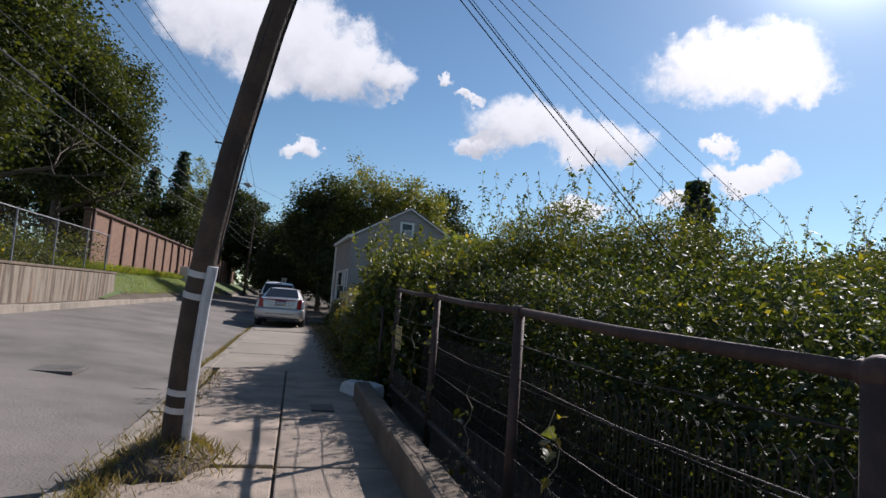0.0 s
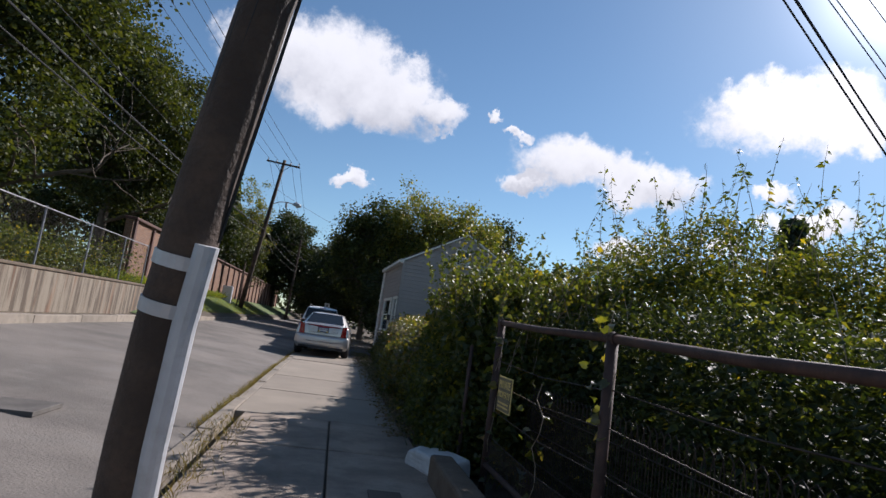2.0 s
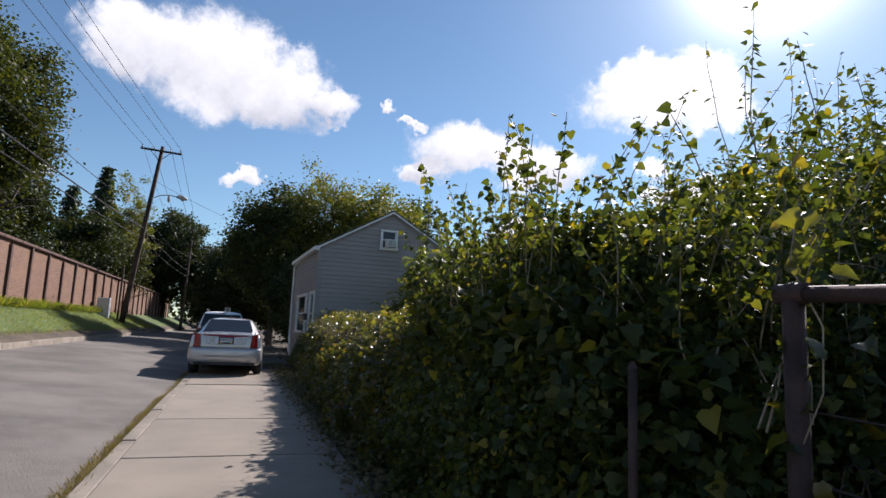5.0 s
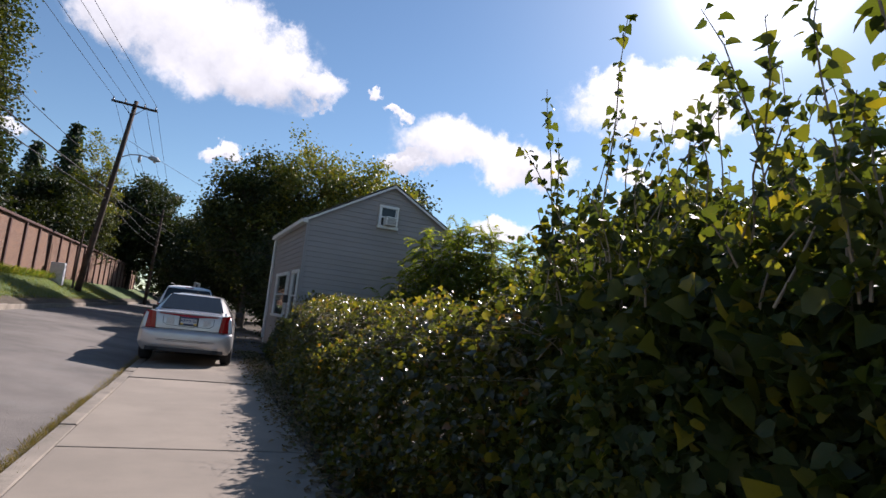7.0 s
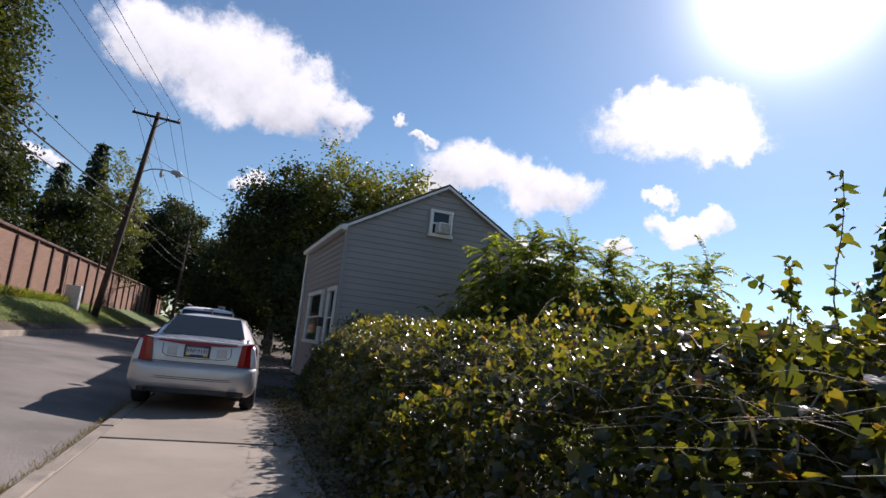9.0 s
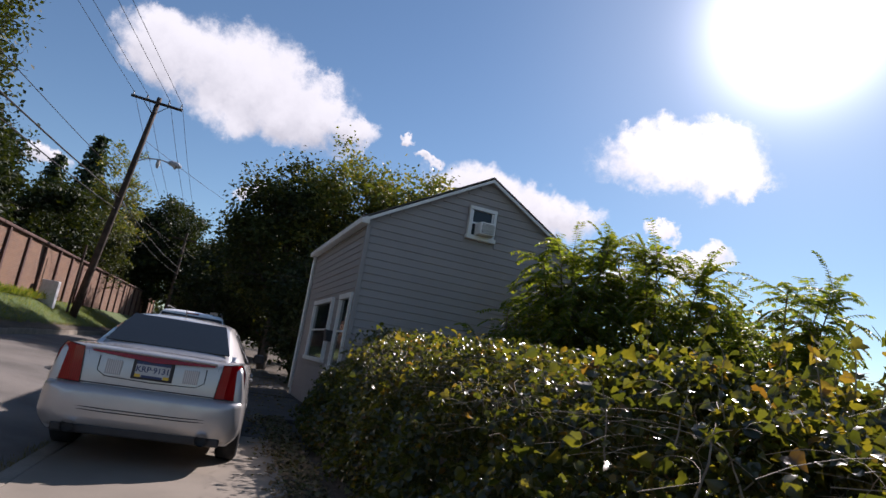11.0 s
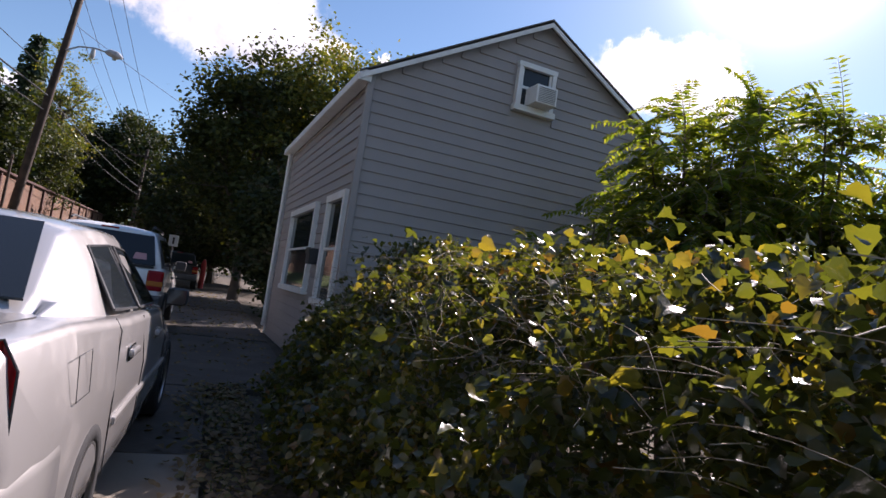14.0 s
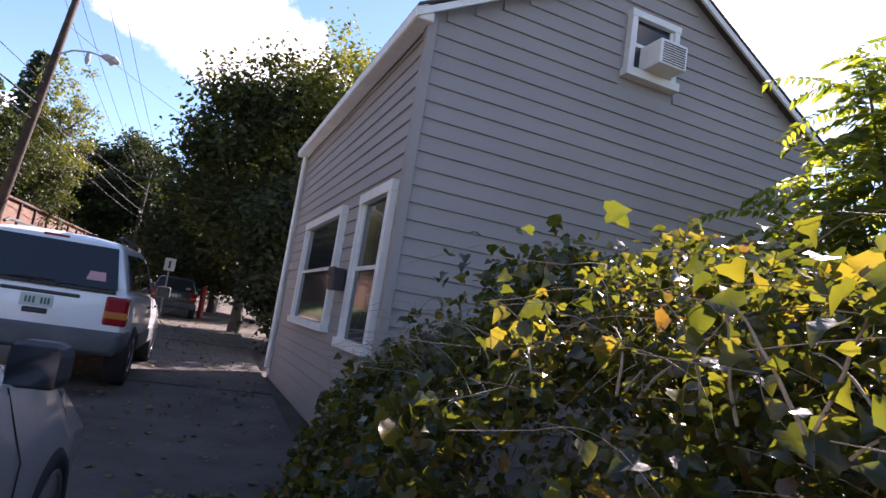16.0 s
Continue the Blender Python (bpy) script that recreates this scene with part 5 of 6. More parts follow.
def shoots(n, sections, length, size, material, parent, shape=HEART, per=16, upright=1.0):
    """Long new shoots standing out of the top, with leaves along them."""
    bm = bmesh.new()
    pts_all = []
    ys, x0, x1, zt = [np.array(c, float) for c in zip(*sections)]
    for _ in range(n):
        y = RNG.uniform(ys[0], ys[-1])
        a, b, h = np.interp(y, ys, x0), np.interp(y, ys, x1), np.interp(y, ys, zt)
        p = Vector((RNG.uniform(a + 0.1, b), y, h - 0.35))
        d = Vector((RNG.normal(0, 0.25), RNG.normal(0, 0.25), upright)).normalized()
        L = length * RNG.uniform(0.4, 1.25)
        pts = [p.copy()]
        for i in range(6):
            d = (d + Vector((RNG.normal(0, 0.10), RNG.normal(0, 0.10), -0.07 * i * (1.4 - upright)))).normalized()
            p = p + d * (L / 6)
            pts.append(p.copy())
        tube(bm, pts, [0.0045, 0.004, 0.0038, 0.0034, 0.003, 0.0025, 0.0015], 4, False)
        for j in range(per):
            f = RNG.uniform(0.15, 1.0) * 6
            i = min(int(f), 5)
            pts_all.append(pts[i].lerp(pts[i + 1], f - i) + Vector(RNG.normal(0, 0.02, 3)))
    # clear of the footway
    pts_all = [q for q in pts_all if q.x > 1.68 or q.y < 19.0]
    part("shoot", bm, TWIG, parent)["kind"] = "stuff"
    leaves("shoot_leaf", np.array(pts_all), size, material, shape, parent, 0.5)["kind"] = "stuff"


def vines(n, sections, r=0.0034):
    """Bare woody vines arching over a hedge."""
    bm = bmesh.new()
    ys, x0, x1, zt = [np.array(c, float) for c in zip(*sections)]
    for _ in range(n):
        y = RNG.uniform(ys[0], ys[-1])
        a, b, h = np.interp(y, ys, x0), np.interp(y, ys, x1), np.interp(y, ys, zt)
        p = Vector((RNG.uniform(a + 0.8, a + 1.9), y, h * RNG.uniform(0.7, 1.05)))
        t = RNG.uniform(-1.8, 1.8)
        d = Vector((math.cos(t), math.sin(t), RNG.uniform(0.0, 0.7))).normalized()
        L = RNG.uniform(0.35, 1.05)
        pts = [p.copy()]
        for i in range(8):
            d = (d + Vector((RNG.normal(0, 0.2), RNG.normal(0, 0.2), -0.13))).normalized()
            p = p + d * L / 8
            p.x = max(p.x, 1.55 if p.y < 20 else 1.85)
            pts.append(p.copy())
        tube(bm, pts, [r, r, r, r * 0.9, r * 0.8, r * 0.7, r * 0.6, r * 0.5, r * 0.3], 4, False)
    return bm


def filling(n, sections, lift=0.0):
    """Points throughout a hedge's inside."""
    ys, x0, x1, zt = [np.array(c, float) for c in zip(*sections)]
    y = RNG.uniform(ys[0], ys[-1], n)
    a, b, h = np.interp(y, ys, x0), np.interp(y, ys, x1), np.interp(y, ys, zt)
    return np.stack([a + 0.1 + RNG.uniform(0, 1, n) * (b - a), y, lift + RNG.uniform(0, 1, n) * (h - 0.25 - lift)], 1)


LOW = [(11.6, 1.1, 2.6, 1.62), (13.4, 1.08, 2.6, 1.52), (14.5, 1.1, 2.6, 1.48), (17, 1.2, 2.6, 1.42), (20, 1.38, 2.8, 1.46), (22, 1.55, 3.2, 1.58), (24, 1.52, 3.2, 1.60), (25.5, 1.52, 3.2, 1.62), (27.0, 1.62, 2.7, 1.42), (28.3, 1.9, 2.2, 1.1)]
hedge = thing("vine_hedge", "low sprawling hedge of yellowing grape-like vine leaves", "hedge", at=(0, 0, 0))
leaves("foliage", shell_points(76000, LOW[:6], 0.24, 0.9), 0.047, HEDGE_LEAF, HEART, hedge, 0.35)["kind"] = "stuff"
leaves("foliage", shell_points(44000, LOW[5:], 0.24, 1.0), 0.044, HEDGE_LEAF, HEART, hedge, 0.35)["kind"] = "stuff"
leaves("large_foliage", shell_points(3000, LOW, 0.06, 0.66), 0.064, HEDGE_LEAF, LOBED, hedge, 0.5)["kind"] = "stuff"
YELLOWED = [(21.5, 1.58, 3.2, 1.55), (23, 1.55, 3.2, 1.58), (24.5, 1.52, 3.2, 1.64), (26.2, 1.58, 3.0, 1.54)]
leaves("yellowed_foliage", shell_points(2400, YELLOWED, 0.10, 1.0), 0.048, YELLOW_LEAF, LOBED, hedge, 0.45)["kind"] = "stuff"
leaves("yellowed_foliage", shell_points(1800, LOW, 0.07, 0.92), 0.052, YELLOW_LEAF, LOBED, hedge, 0.45)["kind"] = "stuff"
part("stem", stem_bush(320, (2.0, 12.4), (3.0, 27.5), 1.25, 0.006, 0.12), TWIG, hedge)["kind"] = "stuff"
part("vine", vines(280, LOW, 0.0017), TWIG, hedge)["kind"] = "stuff"
part("twig", vines(800, [(y, a - 0.75, b - 0.9, h * 0.92) for y, a, b, h in LOW], 0.0015), TWIG, hedge)["kind"] = "stuff"
SH = [(y, a + 0.75, b + 1.0, h) for y, a, b, h in LOW]
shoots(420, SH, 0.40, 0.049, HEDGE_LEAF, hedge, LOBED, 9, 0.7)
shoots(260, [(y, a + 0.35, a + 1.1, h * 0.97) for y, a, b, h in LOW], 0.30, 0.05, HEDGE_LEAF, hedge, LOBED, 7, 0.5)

# large-leaved vine tips standing clear of the hedge
TIPS = [(17.2, 2.2, 3.3, 1.72), (18.4, 2.4, 3.6, 1.7), (19.6, 2.9, 3.9, 1.68)]
shoots(38, TIPS, 0.55, 0.062, YELLOW_LEAF, hedge, LOBED, 9, 0.75)

TALL = [(7.75, 1.5, 2.8, 1.35), (8.3, 1.12, 3.0, 1.72), (9.2, 1.06, 3.0, 1.92), (10.2, 1.1, 3.0, 1.82), (11.0, 1.15, 3.1, 1.82), (11.7, 1.3, 3.2, 1.84), (12.3, 1.55, 3.4, 1.85)]
tall_bush = thing("overgrown_bush", "tall overgrown green bush hung with dark vines", "bush", at=(0, 0, 0))
leaves("foliage", shell_points(110000, TALL, 0.30, 0.5), 0.040, BUSH_LEAF, HEART, tall_bush, 0.6)["kind"] = "stuff"
leaves("large_foliage", shell_points(2500, TALL, 0.08, 0.5), 0.058, BUSH_LEAF, LOBED, tall_bush, 0.9)["kind"] = "stuff"
leaves("inner_foliage", filling(24000, TALL), 0.08, BUSH_LEAF, HEART, tall_bush, 0.35)["kind"] = "stuff"
part("stem", stem_bush(120, (2.1, 8.8), (2.9, 12.0), 1.5, 0.005, 0.1), BARK, tall_bush)["kind"] = "stuff"
part("vine", vines(160, TALL, 0.003), TWIG, tall_bush)["kind"] = "stuff"
shoots(190, TALL, 1.05, 0.046, BUSH_LEAF, tall_bush, HEART, 40, 1.1)
shoots(240, TALL, 0.5, 0.045, BUSH_LEAF, tall_bush, HEART, 24, 0.9)
# its far end stands back behind the low hedge
REAR = [(11.9, 1.75, 3.4, 2.1), (12.6, 1.95, 3.8, 2.2), (13.3, 2.15, 4.2, 2.25), (14.2, 2.45, 4.6, 2.0), (15.0, 2.9, 5.0, 1.75), (15.9, 3.4, 5.2, 1.45)]
rear_bush = thing("overgrown_bush", "sunlit yellow-green vine thicket behind the low hedge", "bush", at=(0, 0, 0))
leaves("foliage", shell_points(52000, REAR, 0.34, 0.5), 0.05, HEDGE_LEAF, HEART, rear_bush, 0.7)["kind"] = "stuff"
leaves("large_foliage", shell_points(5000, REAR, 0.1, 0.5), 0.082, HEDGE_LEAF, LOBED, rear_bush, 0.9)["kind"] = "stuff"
leaves("inner_foliage", filling(9000, REAR), 0.08, BUSH_LEAF, HEART, rear_bush, 0.35)["kind"] = "stuff"
shoots(56, REAR, 0.9, 0.055, BUSH_LEAF, rear_bush, HEART, 32, 1.0)

# the thicket runs across, behind the fence: sections by x, from the front, to the back, top
BACK = [(2.5, 8.4, 11.5, 1.9), (3.2, 8.0, 11.5, 2.45), (4.2, 7.7, 11.5, 2.9), (5.5, 7.2, 11.0, 2.75), (7.0, 6.6, 10.5, 2.55), (9.0, 5.8, 10.0, 2.5), (12.0, 4.4, 8.5, 2.4)]
back_bush = thing("overgrown_bush", "broad unkempt thicket behind the iron fence", "bush", at=(0, 0, 0))
leaves("foliage", shell_points(90000, BACK, 0.35, 0.4)[:, [1, 0, 2]], 0.062, BUSH_LEAF, LANCE, back_bush, 0.35)["kind"] = "stuff"
leaves("inner_foliage", filling(60000, BACK)[:, [1, 0, 2]], 0.11, BUSH_LEAF, LANCE, back_bush, 0.35)["kind"] = "stuff"
part("stem", stem_bush(200, (2.9, 8.6), (10.0, 10.5), 2.0, 0.010, 0.12), BARK, back_bush)["kind"] = "stuff"
TOPS = [(7.2, 3.2, 10.0, 2.6), (8.2, 2.9, 10.0, 2.8), (10.5, 2.9, 8.0, 2.8)]
shoots(150, TOPS, 1.3, 0.075, BUSH_LEAF, back_bush, LANCE, 26, 1.1)
WEEDS = [(-3.0, 2.2, 6.5, 0.25), (4.0, 2.2, 5.5, 0.35), (7.0, 2.2, 4.5, 0.7), (8.5, 2.2, 3.5, 1.2)]
# Dark leaf colour stands in for the thicket's shade on the weeds.
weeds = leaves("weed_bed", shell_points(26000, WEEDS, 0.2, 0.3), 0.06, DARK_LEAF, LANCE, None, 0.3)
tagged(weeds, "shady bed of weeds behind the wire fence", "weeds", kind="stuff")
NEAR = [(-1.5, 2.3, 6.5, 1.55), (1.5, 2.25, 6.5, 1.6), (3.0, 2.2, 6.0, 1.65), (4.5, 2.15, 5.5, 1.65), (6.0, 2.05, 5.0, 1.65), (8.0, 2.0, 4.0, 1.7)]
near_bush = thing("overgrown_bush", "dark shady thicket pressed against the wire fence", "bush", at=(0, 0, 0))
# Shade is painted in: darker leaves over much of the skin and all inside.
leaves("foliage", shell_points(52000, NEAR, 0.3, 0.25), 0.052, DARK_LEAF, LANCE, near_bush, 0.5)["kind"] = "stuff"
leaves("foliage", shell_points(26000, NEAR, 0.3, 0.25), 0.052, BUSH_LEAF, LANCE, near_bush, 0.35)["kind"] = "stuff"
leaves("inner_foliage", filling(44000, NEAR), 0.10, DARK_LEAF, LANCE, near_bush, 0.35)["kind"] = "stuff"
part("stem", stem_bush(260, (2.5, -0.5), (4.4, 8.0), 1.2, 0.007, 0.14), BARK, near_bush)["kind"] = "stuff"
shoots(70, NEAR, 0.6, 0.055, BUSH_LEAF, near_bush, LANCE, 16, 1.0)
fence_vine = thing("fence_vine", "green vine climbing the iron fence posts", "vine", at=(0, 0, 0))
vp = []
for y, h in ((5.2, 1.5), (6.2, 1.0), (7.4, 1.7), (3.9, 0.7), (2.4, 0.8)):
    pts = [(FX + 0.02 * math.sin(k * 2.1), y + 0.05 * math.sin(k * 1.7), 0.05 + h * k / 9) for k in range(10)]
    part("stem", tube(bmesh.new(), pts, 0.003, 5), TWIG, fence_vine)
    for k in range(int(h * 22)):
        q = RNG.uniform(0, h)
        vp.append((FX + RNG.normal(-0.03, 0.04), y + RNG.normal(0, 0.07), 0.05 + q))
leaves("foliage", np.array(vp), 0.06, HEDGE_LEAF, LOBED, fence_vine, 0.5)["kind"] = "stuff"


def limbs(bm, p, d, length, r, depth, tips, wander=0.25):
    pts, radii = [p.copy()], [r]
    n = 5
    for i in range(n):
        d = (d + Vector((random.gauss(0, wander), random.gauss(0, wander), random.gauss(0.04, wander * 0.5))) * 0.5).normalized()
        p = p + d * (length / n)
        pts.append(p.copy())
        radii.append(r * (1 - 0.5 * (i + 1) / n))
        if depth > 0 and i >= 1:
            for _ in range(random.choice((1, 1, 2))):
                k = Vector((random.gauss(0, 1), random.gauss(0, 1), random.gauss(0.25, 0.5))).normalized()
                limbs(bm, p, (d * 0.55 + k).normalized(), length * 0.58, radii[-1] * 0.6, depth - 1, tips, wander)
    tube(bm, pts, radii, 7 if r > 0.06 else 4, False)
    if depth <= 1:
        tips.extend(pts[2:])


def tree(at, height, radius, material, label, leaf=0.16, count=9000, crown_from=0.25, trunk_r=0.22, shape=DIAMOND, squash=1.0, seed=1, sparse=False):
    """A broadleaf tree: tapered trunk, limbs, and a crown of leaves in clumps with gaps."""
    random.seed(seed)
    t = thing("tree", label, "tree", at=at)
    bm = bmesh.new()
    tips = []
    base = height * crown_from
    tube(bm, [(0, 0, -0.4), (0.05, 0, base * 0.5), (0.0, 0.1, base), (0.15, 0.0, height * 0.62)], [trunk_r * 1.25, trunk_r, trunk_r * 0.85, trunk_r * 0.45], 10, False)
    n = 9
    for i in range(n):
        a = i * 2.4 + random.uniform(-0.4, 0.4)
        z = base + (height * 0.62 - base) * i / (n - 1)
        up = 0.35 + 0.5 * i / n
        limbs(bm, Vector((0.03, 0.03, z)), Vector((math.cos(a), math.sin(a), up)).normalized(), radius * (1.0 - 0.25 * i / n), trunk_r * 0.42, 2, tips)
    part("trunk", bm, BARK, t, smooth=True)
    # clumps: on the limbs' tips and on a lumpy skin of the crown
    cz, rz_ = (base + height) / 2, (height - base) / 2
    k = 110 if not sparse else 60
    u = RNG.normal(0, 1, (k, 3))
    u /= np.linalg.norm(u, axis=1)[:, None]
    rad = RNG.uniform(0.55, 1.0, k)
    lump = np.array([1 + 0.28 * noise.noise(Vector(q) * 1.9 + Vector((seed * 3.1, 0, 0))) for q in u])
    c = u * (rad * lump)[:, None] * np.array((radius, radius, rz_)) + np.array((0, 0, cz))
    tp = np.array([tuple(q) for q in tips])
    tp = tp[RNG.integers(0, len(tp), 90 if not sparse else 60)]
    ins = ((tp[:, 0] / radius) ** 2 + (tp[:, 1] / radius) ** 2 + ((tp[:, 2] - cz) / rz_) ** 2) < 1.25
    c = np.concatenate([c, tp[ins]])
    sp = radius * (0.13 if not sparse else 0.10)
    leaves("crown", clump_points(count, c, (sp, sp, sp * 0.75)), leaf, material, shape, t, 0.4)["kind"] = "stuff"
    return t


def spruce(at, height, radius, label, seed=1):
    random.seed(seed)
    t = thing("spruce_tree", label, "tree", at=at)
    part("trunk", tubed([(0, 0, -0.4), (0, 0, height)], [0.28, 0.03], 8), BARK, t)
    bm = bmesh.new()
    pts = []
    z = height * 0.06
    while z < height * 0.985:
        f = 1 - z / height
        n = 7 if f > 0.3 else 5
        for i in range(n):
            a = 2 * math.pi * (i + random.random()) / n
            L = radius * (f ** 0.85) * random.uniform(0.75, 1.1) + 0.15
            end = Vector((math.cos(a) * L, math.sin(a) * L, z - 0.18 * L))
            tube(bm, [(0, 0, z), Vector((end.x * 0.6, end.y * 0.6, z - 0.16 * L)), end], [0.05 * f + 0.01, 0.02, 0.006], 4, False)
            for j in range(int(14 + 34 * f)):
                q = random.uniform(0.12, 1.02)
                pts.append((end.x * q + random.gauss(0, 0.14), end.y * q + random.gauss(0, 0.14), z - 0.17 * L * q - abs(random.gauss(0, 0.16))))
        z += height * 0.022
    part("branch", bm, BARK, t)["kind"] = "stuff"
    leaves("needle", np.array(pts), 0.42, NEEDLE, DIAMOND, t, 0.9)["kind"] = "stuff"
    return t


# big street tree behind the wall's end, and the woods beyond the wall
tree((-14.6, 40.0, 1.7), 16.5, 4.3, TREE_LEAF, "large dense green street tree behind the brick wall", 0.2, 70000, 0.2, 0.32, seed=3)
tree((-13.5, 24.5, 1.5), 19.0, 4.8, TREE_LEAF, "large dense green tree by the chain-link fence", 0.2, 90000, 0.1, 0.3, seed=5)
tree((-16.5, 52.0, 1.8), 10.5, 3.6, DARK_LEAF, "dark rounded tree behind the brick wall", 0.26, 22000, 0.08, seed=6)
spruce((-13.8, 72.0, 2.0), 14.5, 3.6, "tall dark blue-green spruce behind the wall", 2)
spruce((-17.6, 76.0, 2.0), 13.0, 3.4, "dark spruce among the trees behind the wall", 4)
tree((-10.8, 69.0, 2.0), 13.5, 2.6, LIGHT_LEAF, "thin-crowned tree with bare upper branches", 0.2, 7000, 0.3, 0.22, seed=8, sparse=True)
tree((-8.6, 82.0, 2.0), 12.0, 4.4, DARK_LEAF, "dark spreading tree over the end of the wall", 0.32, 26000, 0.15, seed=9)
tree((-20.5, 66.0, 2.0), 12.0, 4.6, DARK_LEAF, "dark tree far behind the wall", 0.32, 22000, 0.06, seed=10)
tree((-25.0, 52.0, 2.0), 12.5, 4.6, DARK_LEAF, "dark tree far behind the wall", 0.32, 20000, 0.06, seed=11)
tree((-12.5, 60.0, 1.9), 7.5, 2.8, DARK_LEAF, "dark green tree by the wall", 0.24, 14000, 0.05, 0.12, seed=12)
tree((-13.0, 88.0, 2.0), 12.0, 4.6, DARK_LEAF, "dark tree behind the spruces", 0.34, 20000, 0.06, seed=24)
tree((-9.6, 62.0, 1.9), 6.5, 2.0, TREE_LEAF, "young green tree by the wall", 0.18, 7000, 0.15, 0.12, seed=25)
# trees over the pavement beyond the house
tree((4.4, 45.0, -0.1), 12.6, 2.7, LIGHT_LEAF, "tall sunlit tree with upright yellowing shoots behind the house", 0.18, 20000, 0.25, 0.2, seed=13)
tree((1.7, 46.0, -0.05), 10.6, 3.1, TREE_LEAF, "leafy tree leaning over the pavement behind the house", 0.2, 30000, 0.18, 0.2, seed=14)
tree((7.3, 44.0, -0.3), 11.2, 3.3, LIGHT_LEAF, "leafy yellowing tree behind the house roof", 0.2, 22000, 0.25, 0.2, seed=15)
tree((2.0, 56.0, 0.0), 9.5, 4.0, DARK_LEAF, "dark shady tree beyond the house", 0.24, 34000, 0.1, 0.2, seed=16)
tree((0.6, 64.0, 0.0), 9.0, 4.2, DARK_LEAF, "dark tree hanging over the pavement", 0.26, 30000, 0.12, 0.2, seed=26)
tree((-1.2, 82.0, 0.0), 11.0, 5.2, DARK_LEAF, "dark tree closing the end of the street", 0.34, 30000, 0.06, 0.25, seed=17)
tree((5.0, 66.0, -0.2), 11.0, 5.0, DARK_LEAF, "dark tree beyond the house", 0.32, 24000, 0.08, 0.25, seed=18)
tree((-3.6, 104.0, 0.3), 12.0, 5.5, DARK_LEAF, "dark tree at the far end of the street", 0.4, 22000, 0.05, 0.25, seed=19)
# Added to shade the pavement past the house; its top shows above the roof.
tree((10.5, 48.0, -0.4), 11.0, 4.0, DARK_LEAF, "dark leafy tree behind the house", 0.24, 24000, 0.1, 0.2, seed=35)
tree((3.2, 39.5, -0.1), 5.2, 2.0, DARK_LEAF, "dark shrub beyond the house corner", 0.18, 16000, 0.03, 0.08, seed=20)


def pinnate_tree(at, height, radius, n, label, seed):
    """A young tree with long feather-like leaves of many leaflets."""
    random.seed(seed)
    t = thing("young_tree", label, "tree", at=at)
    stems, rach, pts, tips, sides = bmesh.new(), bmesh.new(), [], [], []
    for s in range(9):
        a = 2 * math.pi * s / 9
        top = Vector((math.cos(a) * radius * random.uniform(0.3, 0.75), math.sin(a) * radius * random.uniform(0.3, 0.75), height * random.uniform(0.7, 1.0)))
        tube(stems, [(0.1 * math.cos(a), 0.1 * math.sin(a), -0.4), top * 0.5 + Vector((0, 0, 0.1 * height)), top], [0.035, 0.025, 0.01], 6, False)
        for k in range(n // 9):
            f = random.uniform(0.25, 1.0)
            p = top * f
            d = Vector((random.gauss(0, 1), random.gauss(0, 1), random.uniform(0.1, 0.9) if f < 0.9 else 1.2)).normalized()
            L = random.uniform(0.5, 0.95)
            line = [p.copy()]
            for i in range(8):
                d = (d + Vector((0, 0, -0.17))).normalized()
                p = p + d * L / 8
                line.append(p.copy())
            tube(rach, line, [0.006] * 5 + [0.004] * 3 + [0.002], 3, False)
            for i in range(1, 9):
                dd = (line[i] - line[i - 1]).normalized()
                side = dd.cross(Vector((0, 0, 1))).normalized()
                for q in (0.0, 0.5):
                    for w in (-1, 1):
                        pts.append(tuple(line[i].lerp(line[i - 1], q)))
                        tips.append(tuple((side * w + dd * 0.45 + Vector((0, 0, -0.25))).normalized()))
    part("stem", stems, BARK, t)
    part("leaf_stalk", rach, TWIG, t)["kind"] = "stuff"
    P, T = np.array(pts), np.array(tips)
    up = np.array((0, 0, 1.0)) + RNG.normal(0, 0.6, P.shape)
    S = np.cross(up, T)
    S /= np.linalg.norm(S, axis=1)[:, None]
    N = np.cross(T, S)
    size = 0.13 * RNG.uniform(0.8, 1.2, len(P))
    tv, tf = LANCE
    V = P[:, None] + size[:, None, None] * (tv[None, :, :1] * T[:, None] + 0.8 * tv[None, :, 1:2] * S[:, None] + tv[None, :, 2:] * N[:, None])
    Fc = tf[None] + (np.arange(len(P)) * len(tv))[:, None, None]
    np_mesh("leaflet", V.reshape(-1, 3), Fc.reshape(-1, 3), FERN_LEAF, t)["kind"] = "stuff"
    return t


pinnate_tree((6.4, 26.3, -0.35), 5.0, 1.6, 900, "young tree with long feathery pinnate leaves beside the house", 21)
pinnate_tree((8.0, 25.7, -0.4), 5.0, 1.9, 950, "young tree with long feathery pinnate leaves", 22)
pinnate_tree((9.8, 24.6, -0.5), 4.3, 1.8, 760, "spreading feathery sapling in the side garden", 27)
pinnate_tree((5.3, 27.0, -0.25), 3.0, 0.9, 240, "feathery sapling against the grey house wall", 23)
UNDER = [(13.8, 3.0, 9.5, 0.35), (20.0, 3.0, 9.5, 0.5), (24.0, 3.4, 9.5, 1.2), (26.0, 4.6, 9.5, 2.0), (27.4, 4.8, 9.5, 2.3)]
under = thing("overgrown_bush", "tangle of weeds in the side garden", "bush", at=(0, 0, 0))
leaves("foliage", shell_points(36000, UNDER, 0.4), 0.09, BUSH_LEAF, LANCE, under, 0.35)["kind"] = "stuff"

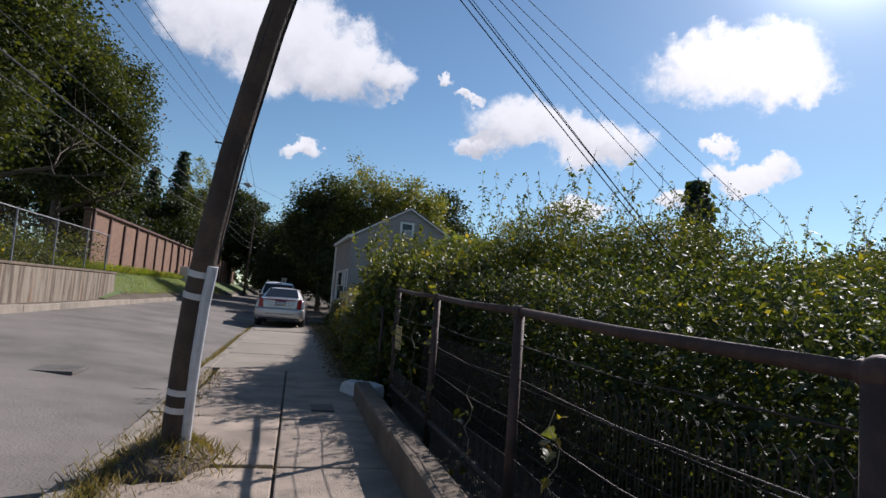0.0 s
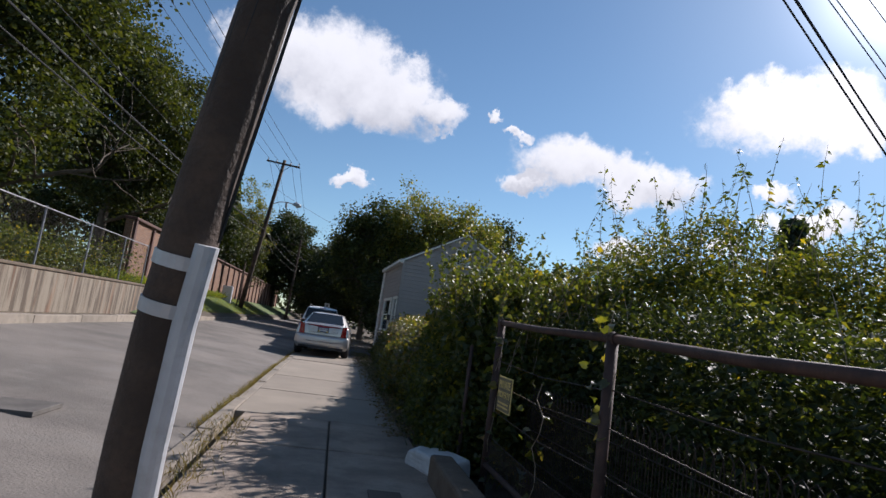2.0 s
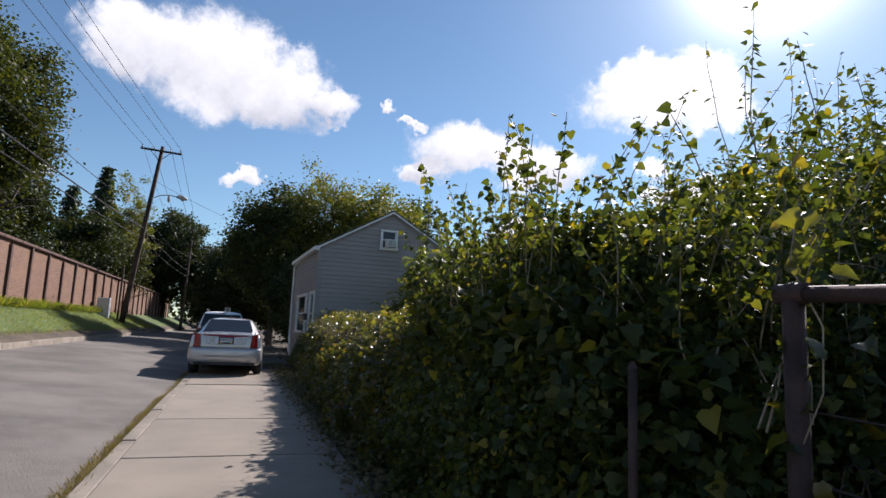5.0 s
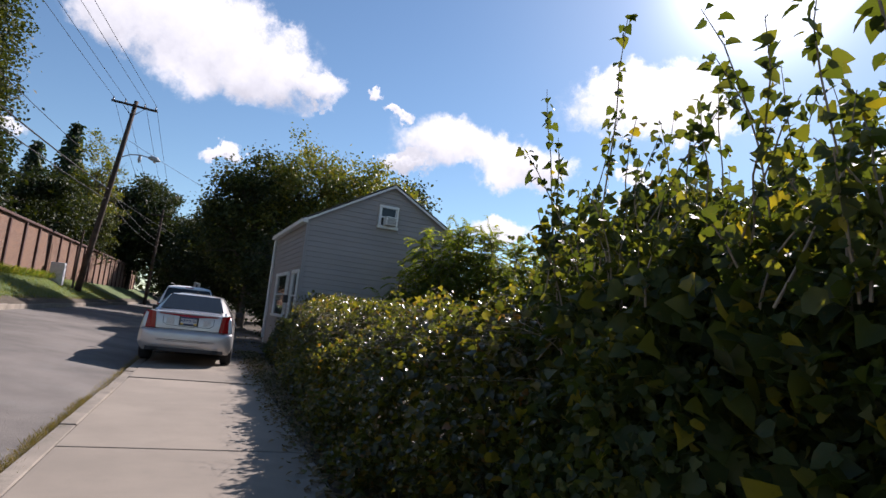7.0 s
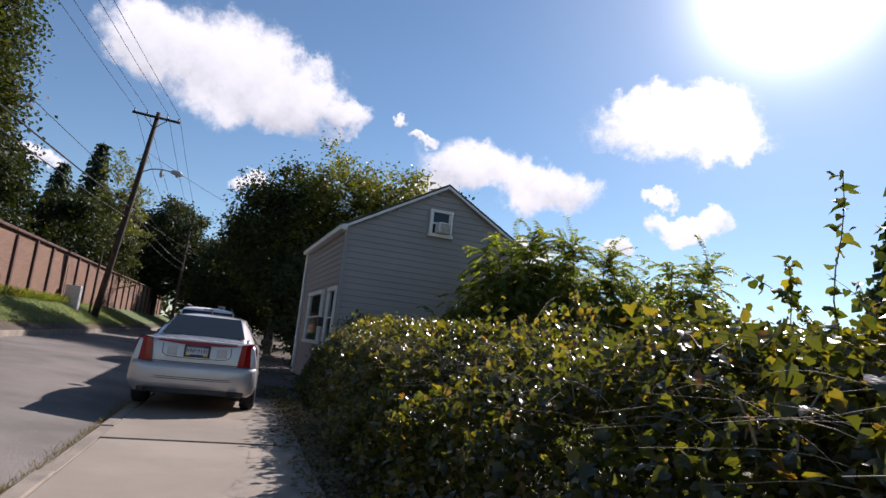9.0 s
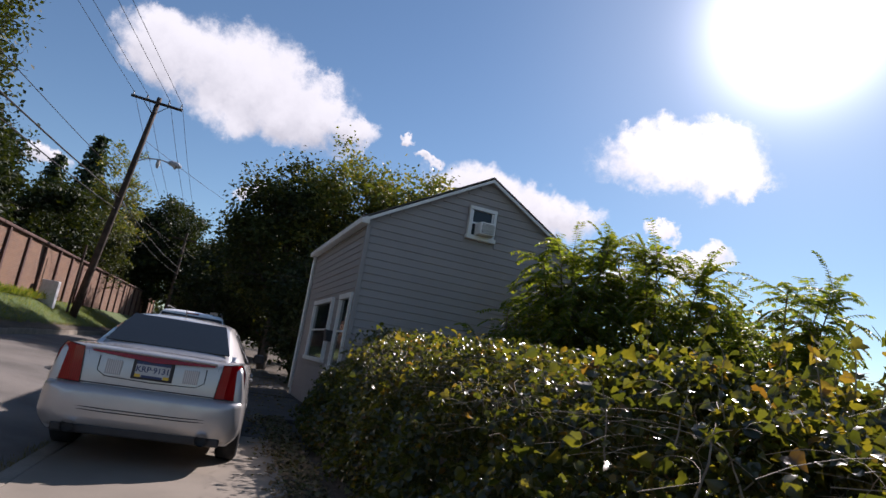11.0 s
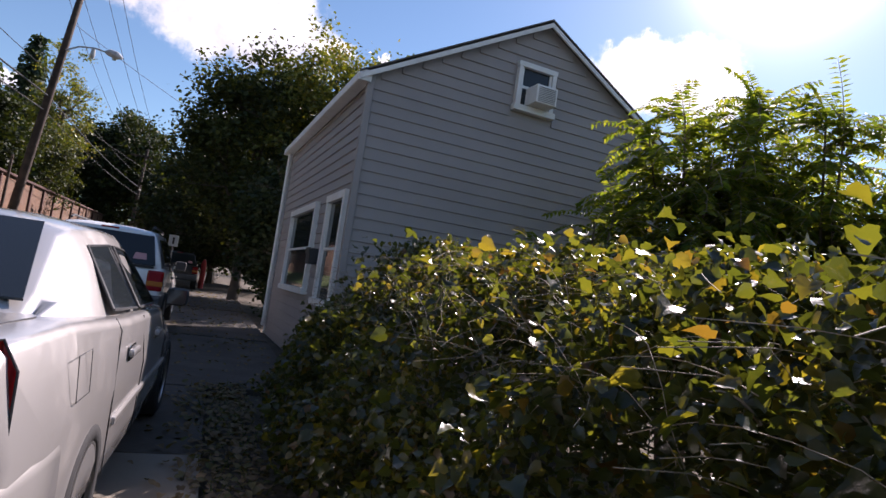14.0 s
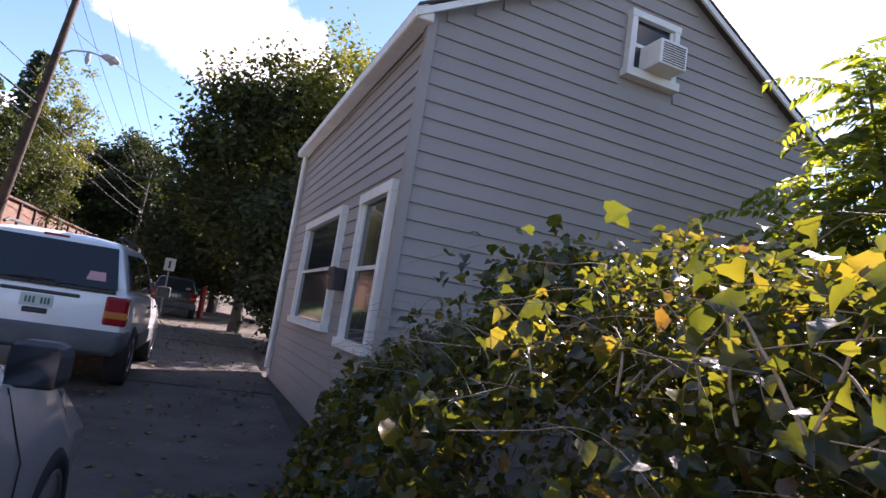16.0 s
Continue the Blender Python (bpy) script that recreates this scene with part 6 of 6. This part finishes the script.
spruce((18.5, 24.5, -0.8), 9.2, 2.2, "dark spruce beyond the thicket", 31)
tree((24.0, 20.0, -1.0), 6.0, 3.0, DARK_LEAF, "round dark tree beyond the thicket", 0.22, 14000, 0.05, 0.15, seed=32)
tree((14.0, 30.0, -0.8), 4.5, 2.6, DARK_LEAF, "low dark tree beyond the side garden", 0.2, 12000, 0.03, 0.12, seed=33)
tree((30.0, 26.0, -1.2), 7.0, 3.6, DARK_LEAF, "dark tree in the gardens", 0.26, 12000, 0.05, 0.15, seed=34)
# far woods, one mass of clumps round the horizon
def woods(name, spots, n, leaf, material, label):
    c = np.array(spots)
    w = leaves(name, clump_points(n, c, (3.0, 3.0, 1.8)), leaf, material, DIAMOND, None, 0.3)
    return tagged(w, label, "woods", kind="stuff")


spots = []
for i in range(260):
    a = radians(RNG.uniform(14, 100))
    d = RNG.uniform(110, 190)
    spots.append((d * math.sin(a), d * math.cos(a), -3.0 + RNG.uniform(0, 10)))
for i in range(140):
    a = radians(RNG.uniform(-40, 10))
    d = RNG.uniform(105, 170)
    spots.append((d * math.sin(a), d * math.cos(a), 1.0 + RNG.uniform(0, 9)))
for i in range(160):
    a = radians(RNG.uniform(100, 320))
    d = RNG.uniform(60, 120)
    spots.append((d * math.sin(a), d * math.cos(a), RNG.uniform(0, 8)))
woods("far_woods", spots, 60000, 0.9, DARK_LEAF, "distant belt of dark green woods")

# ---------------------------------------------------------------- pavement slabs
pavement = new("pavement")
tagged(pavement, "concrete pavement of old rough and newer pale slabs", "pavement", kind="structure")
OLD_L = [(-6.0, -3.4), (-3.4, -0.6), (-0.6, 1.9), (1.9, 4.42), (4.42, 6.2), (6.2, 8.4), (8.4, 10.15)]
for a, b in OLD_L:
    bm = boxed(KERB_X + 0.28, 0.03, a + 0.02, b - 0.02, -0.25, 0.0 + 0.012 * math.sin(a * 3), 0.012)
    part("slab", bm, OLD_CONCRETE, pavement)
    bm = boxed(0.05, 1.0, a + 0.02, b - 0.02, -0.25, -0.012 + 0.012 * math.cos(a * 3), 0.012)
    part("slab", bm, OLD_CONCRETE, pavement)
for a, b in OLD_L:
    part("joint_fill", boxed(KERB_X + 0.29, 0.99, a + 0.03, b + 0.03, -0.24, -0.035), SOIL, pavement)
y = 10.17
while y < 62:
    L = 2.45
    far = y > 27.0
    # Slabs from y 24.5 on are darkened for the shade beside the house.
    part("slab", boxed(KERB_X + 0.155, 2.0 if far else 0.95, y + 0.006, y + L - 0.006, -0.25, 0.008 * math.sin(y), 0.01), SHADED_DIRTY_CONCRETE if y > 24.5 else NEW_CONCRETE, pavement)
    y += L
cover_ob = thing("meter_cover", "small dark iron access cover let into the pavement", "cover", at=(0.5, 6.85, 0.012))
part("plate", boxed(-0.13, 0.13, -0.2, 0.2, -0.02, 0.004, 0.003), DARK_WIRE, cover_ob)
mh = thing("manhole_cover", "worn square iron cover in the road", "cover", at=(-2.9, 8.4, road_z(-2.9)))
part("plate", boxed(-0.33, 0.33, -0.3, 0.3, -0.03, 0.016, 0.004), surface("road_iron", (0.11, 0.10, 0.09), 0.8, 0.2, 0.3, 4, 50, 0.6), mh)

# dry grass in the kerb's joint and round the pole
def tufts(name, n, pick, size, material, label):
    P = np.array([pick() for _ in range(n)])
    o = leaves(name, P, size, material, (LANCE[0] * np.array((1, 0.16, 1)), LANCE[1]), None, -1.3, (0, 0, 0.1))
    return tagged(o, label, "grass", kind="stuff")


def round_pole():
    a, r = RNG.uniform(0, 6.28), abs(RNG.normal(0.16, 0.13)) + 0.08
    return (-0.70 + math.cos(a) * r, 4.45 + math.sin(a) * r, max(0.0, 0.17 - 0.55 * max(r - 0.12, 0)))


tufts("grass_tuft", 850, round_pole, 0.105, STRAW, "dry grass round the foot of the utility pole")
tufts("crack_grass", 420, lambda: (RNG.uniform(-0.95, 0.1), RNG.choice([4.42, 1.9, 6.2]) + RNG.normal(0, 0.025), -0.02), 0.05, STRAW, "dry grass in the cracks between the old slabs")
tufts("grass_verge", 2600, lambda: (RNG.normal(KERB_X + 0.26, 0.11), RNG.choice([RNG.uniform(0.5, 4.6), RNG.uniform(2.4, 4.4), RNG.uniform(4, 9.5)]), 0.0), 0.09, STRAW, "strip of dry weedy grass along the old kerb")
tufts("joint_grass", 7500, lambda: (RNG.normal(KERB_X - 0.03, 0.045), RNG.choice([RNG.uniform(9, 30), RNG.uniform(9, 18)]), -0.05), 0.065, STRAW, "dry grass growing in the kerb joint")
tufts("bank_grass", 16000, lambda: (lambda x, y: (x, y, ground_z(x, y)))(RNG.uniform(WALL_X + 0.1, FAR_KERB_X - 0.3), RNG.uniform(26, 60)), 0.12, GRASS, "short mown grass on the bank")
rough = thing("overgrown_bush", "rank weeds and shrubs along the chain-link fence", "bush", at=(0, 0, 0))
leaves("foliage", clump_points(24000, np.array([(-8.3 - RNG.uniform(0, 3.5), RNG.uniform(8, 27.5), 1.5 + RNG.uniform(0.0, 1.1)) for _ in range(110)]), (0.4, 0.5, 0.3)), 0.11, BUSH_LEAF, DIAMOND, rough, 0.3)["kind"] = "stuff"
tufts("wall_weeds", 3500, lambda: (WALL_X + 0.2 + abs(RNG.normal(0, 0.2)), RNG.uniform(24, 50), 1.6), 0.4, GRASS, "tall weeds along the foot of the brick wall")

litter = leaves("leaf_litter", np.stack([0.62 + RNG.beta(2.2, 1.2, 5200) * 0.75, RNG.uniform(9.5, 27.5, 5200), RNG.uniform(0.008, 0.03, 5200)], 1), 0.05, leaf_material("dead_leaf", [(0.0, (0.10, 0.07, 0.04)), (0.6, (0.2, 0.14, 0.08)), (1.0, (0.08, 0.09, 0.03))], 0.7, 0.15, 0.3), HEART, None, 0.0, (0, 0, 4.0), 0.4)
far_litter = leaves("leaf_litter", np.stack([RNG.uniform(-0.9, 1.9, 1300), RNG.uniform(24.5, 50, 1300), RNG.uniform(0.012, 0.03, 1300)], 1), 0.06, bpy.data.materials["dead_leaf"], HEART, None, 0.0, (0, 0, 4.0), 0.4)
tagged(far_litter, "brown dead leaves strewn over the shady pavement", "leaves", kind="stuff")
tagged(litter, "brown dead leaves strewn under the hedge", "leaves", kind="stuff")
tufts("edge_weeds", 1300, lambda: (RNG.normal(1.12, 0.12), RNG.uniform(8.8, 27.5), -0.02), 0.10, BUSH_LEAF, "green weeds at the foot of the hedge")
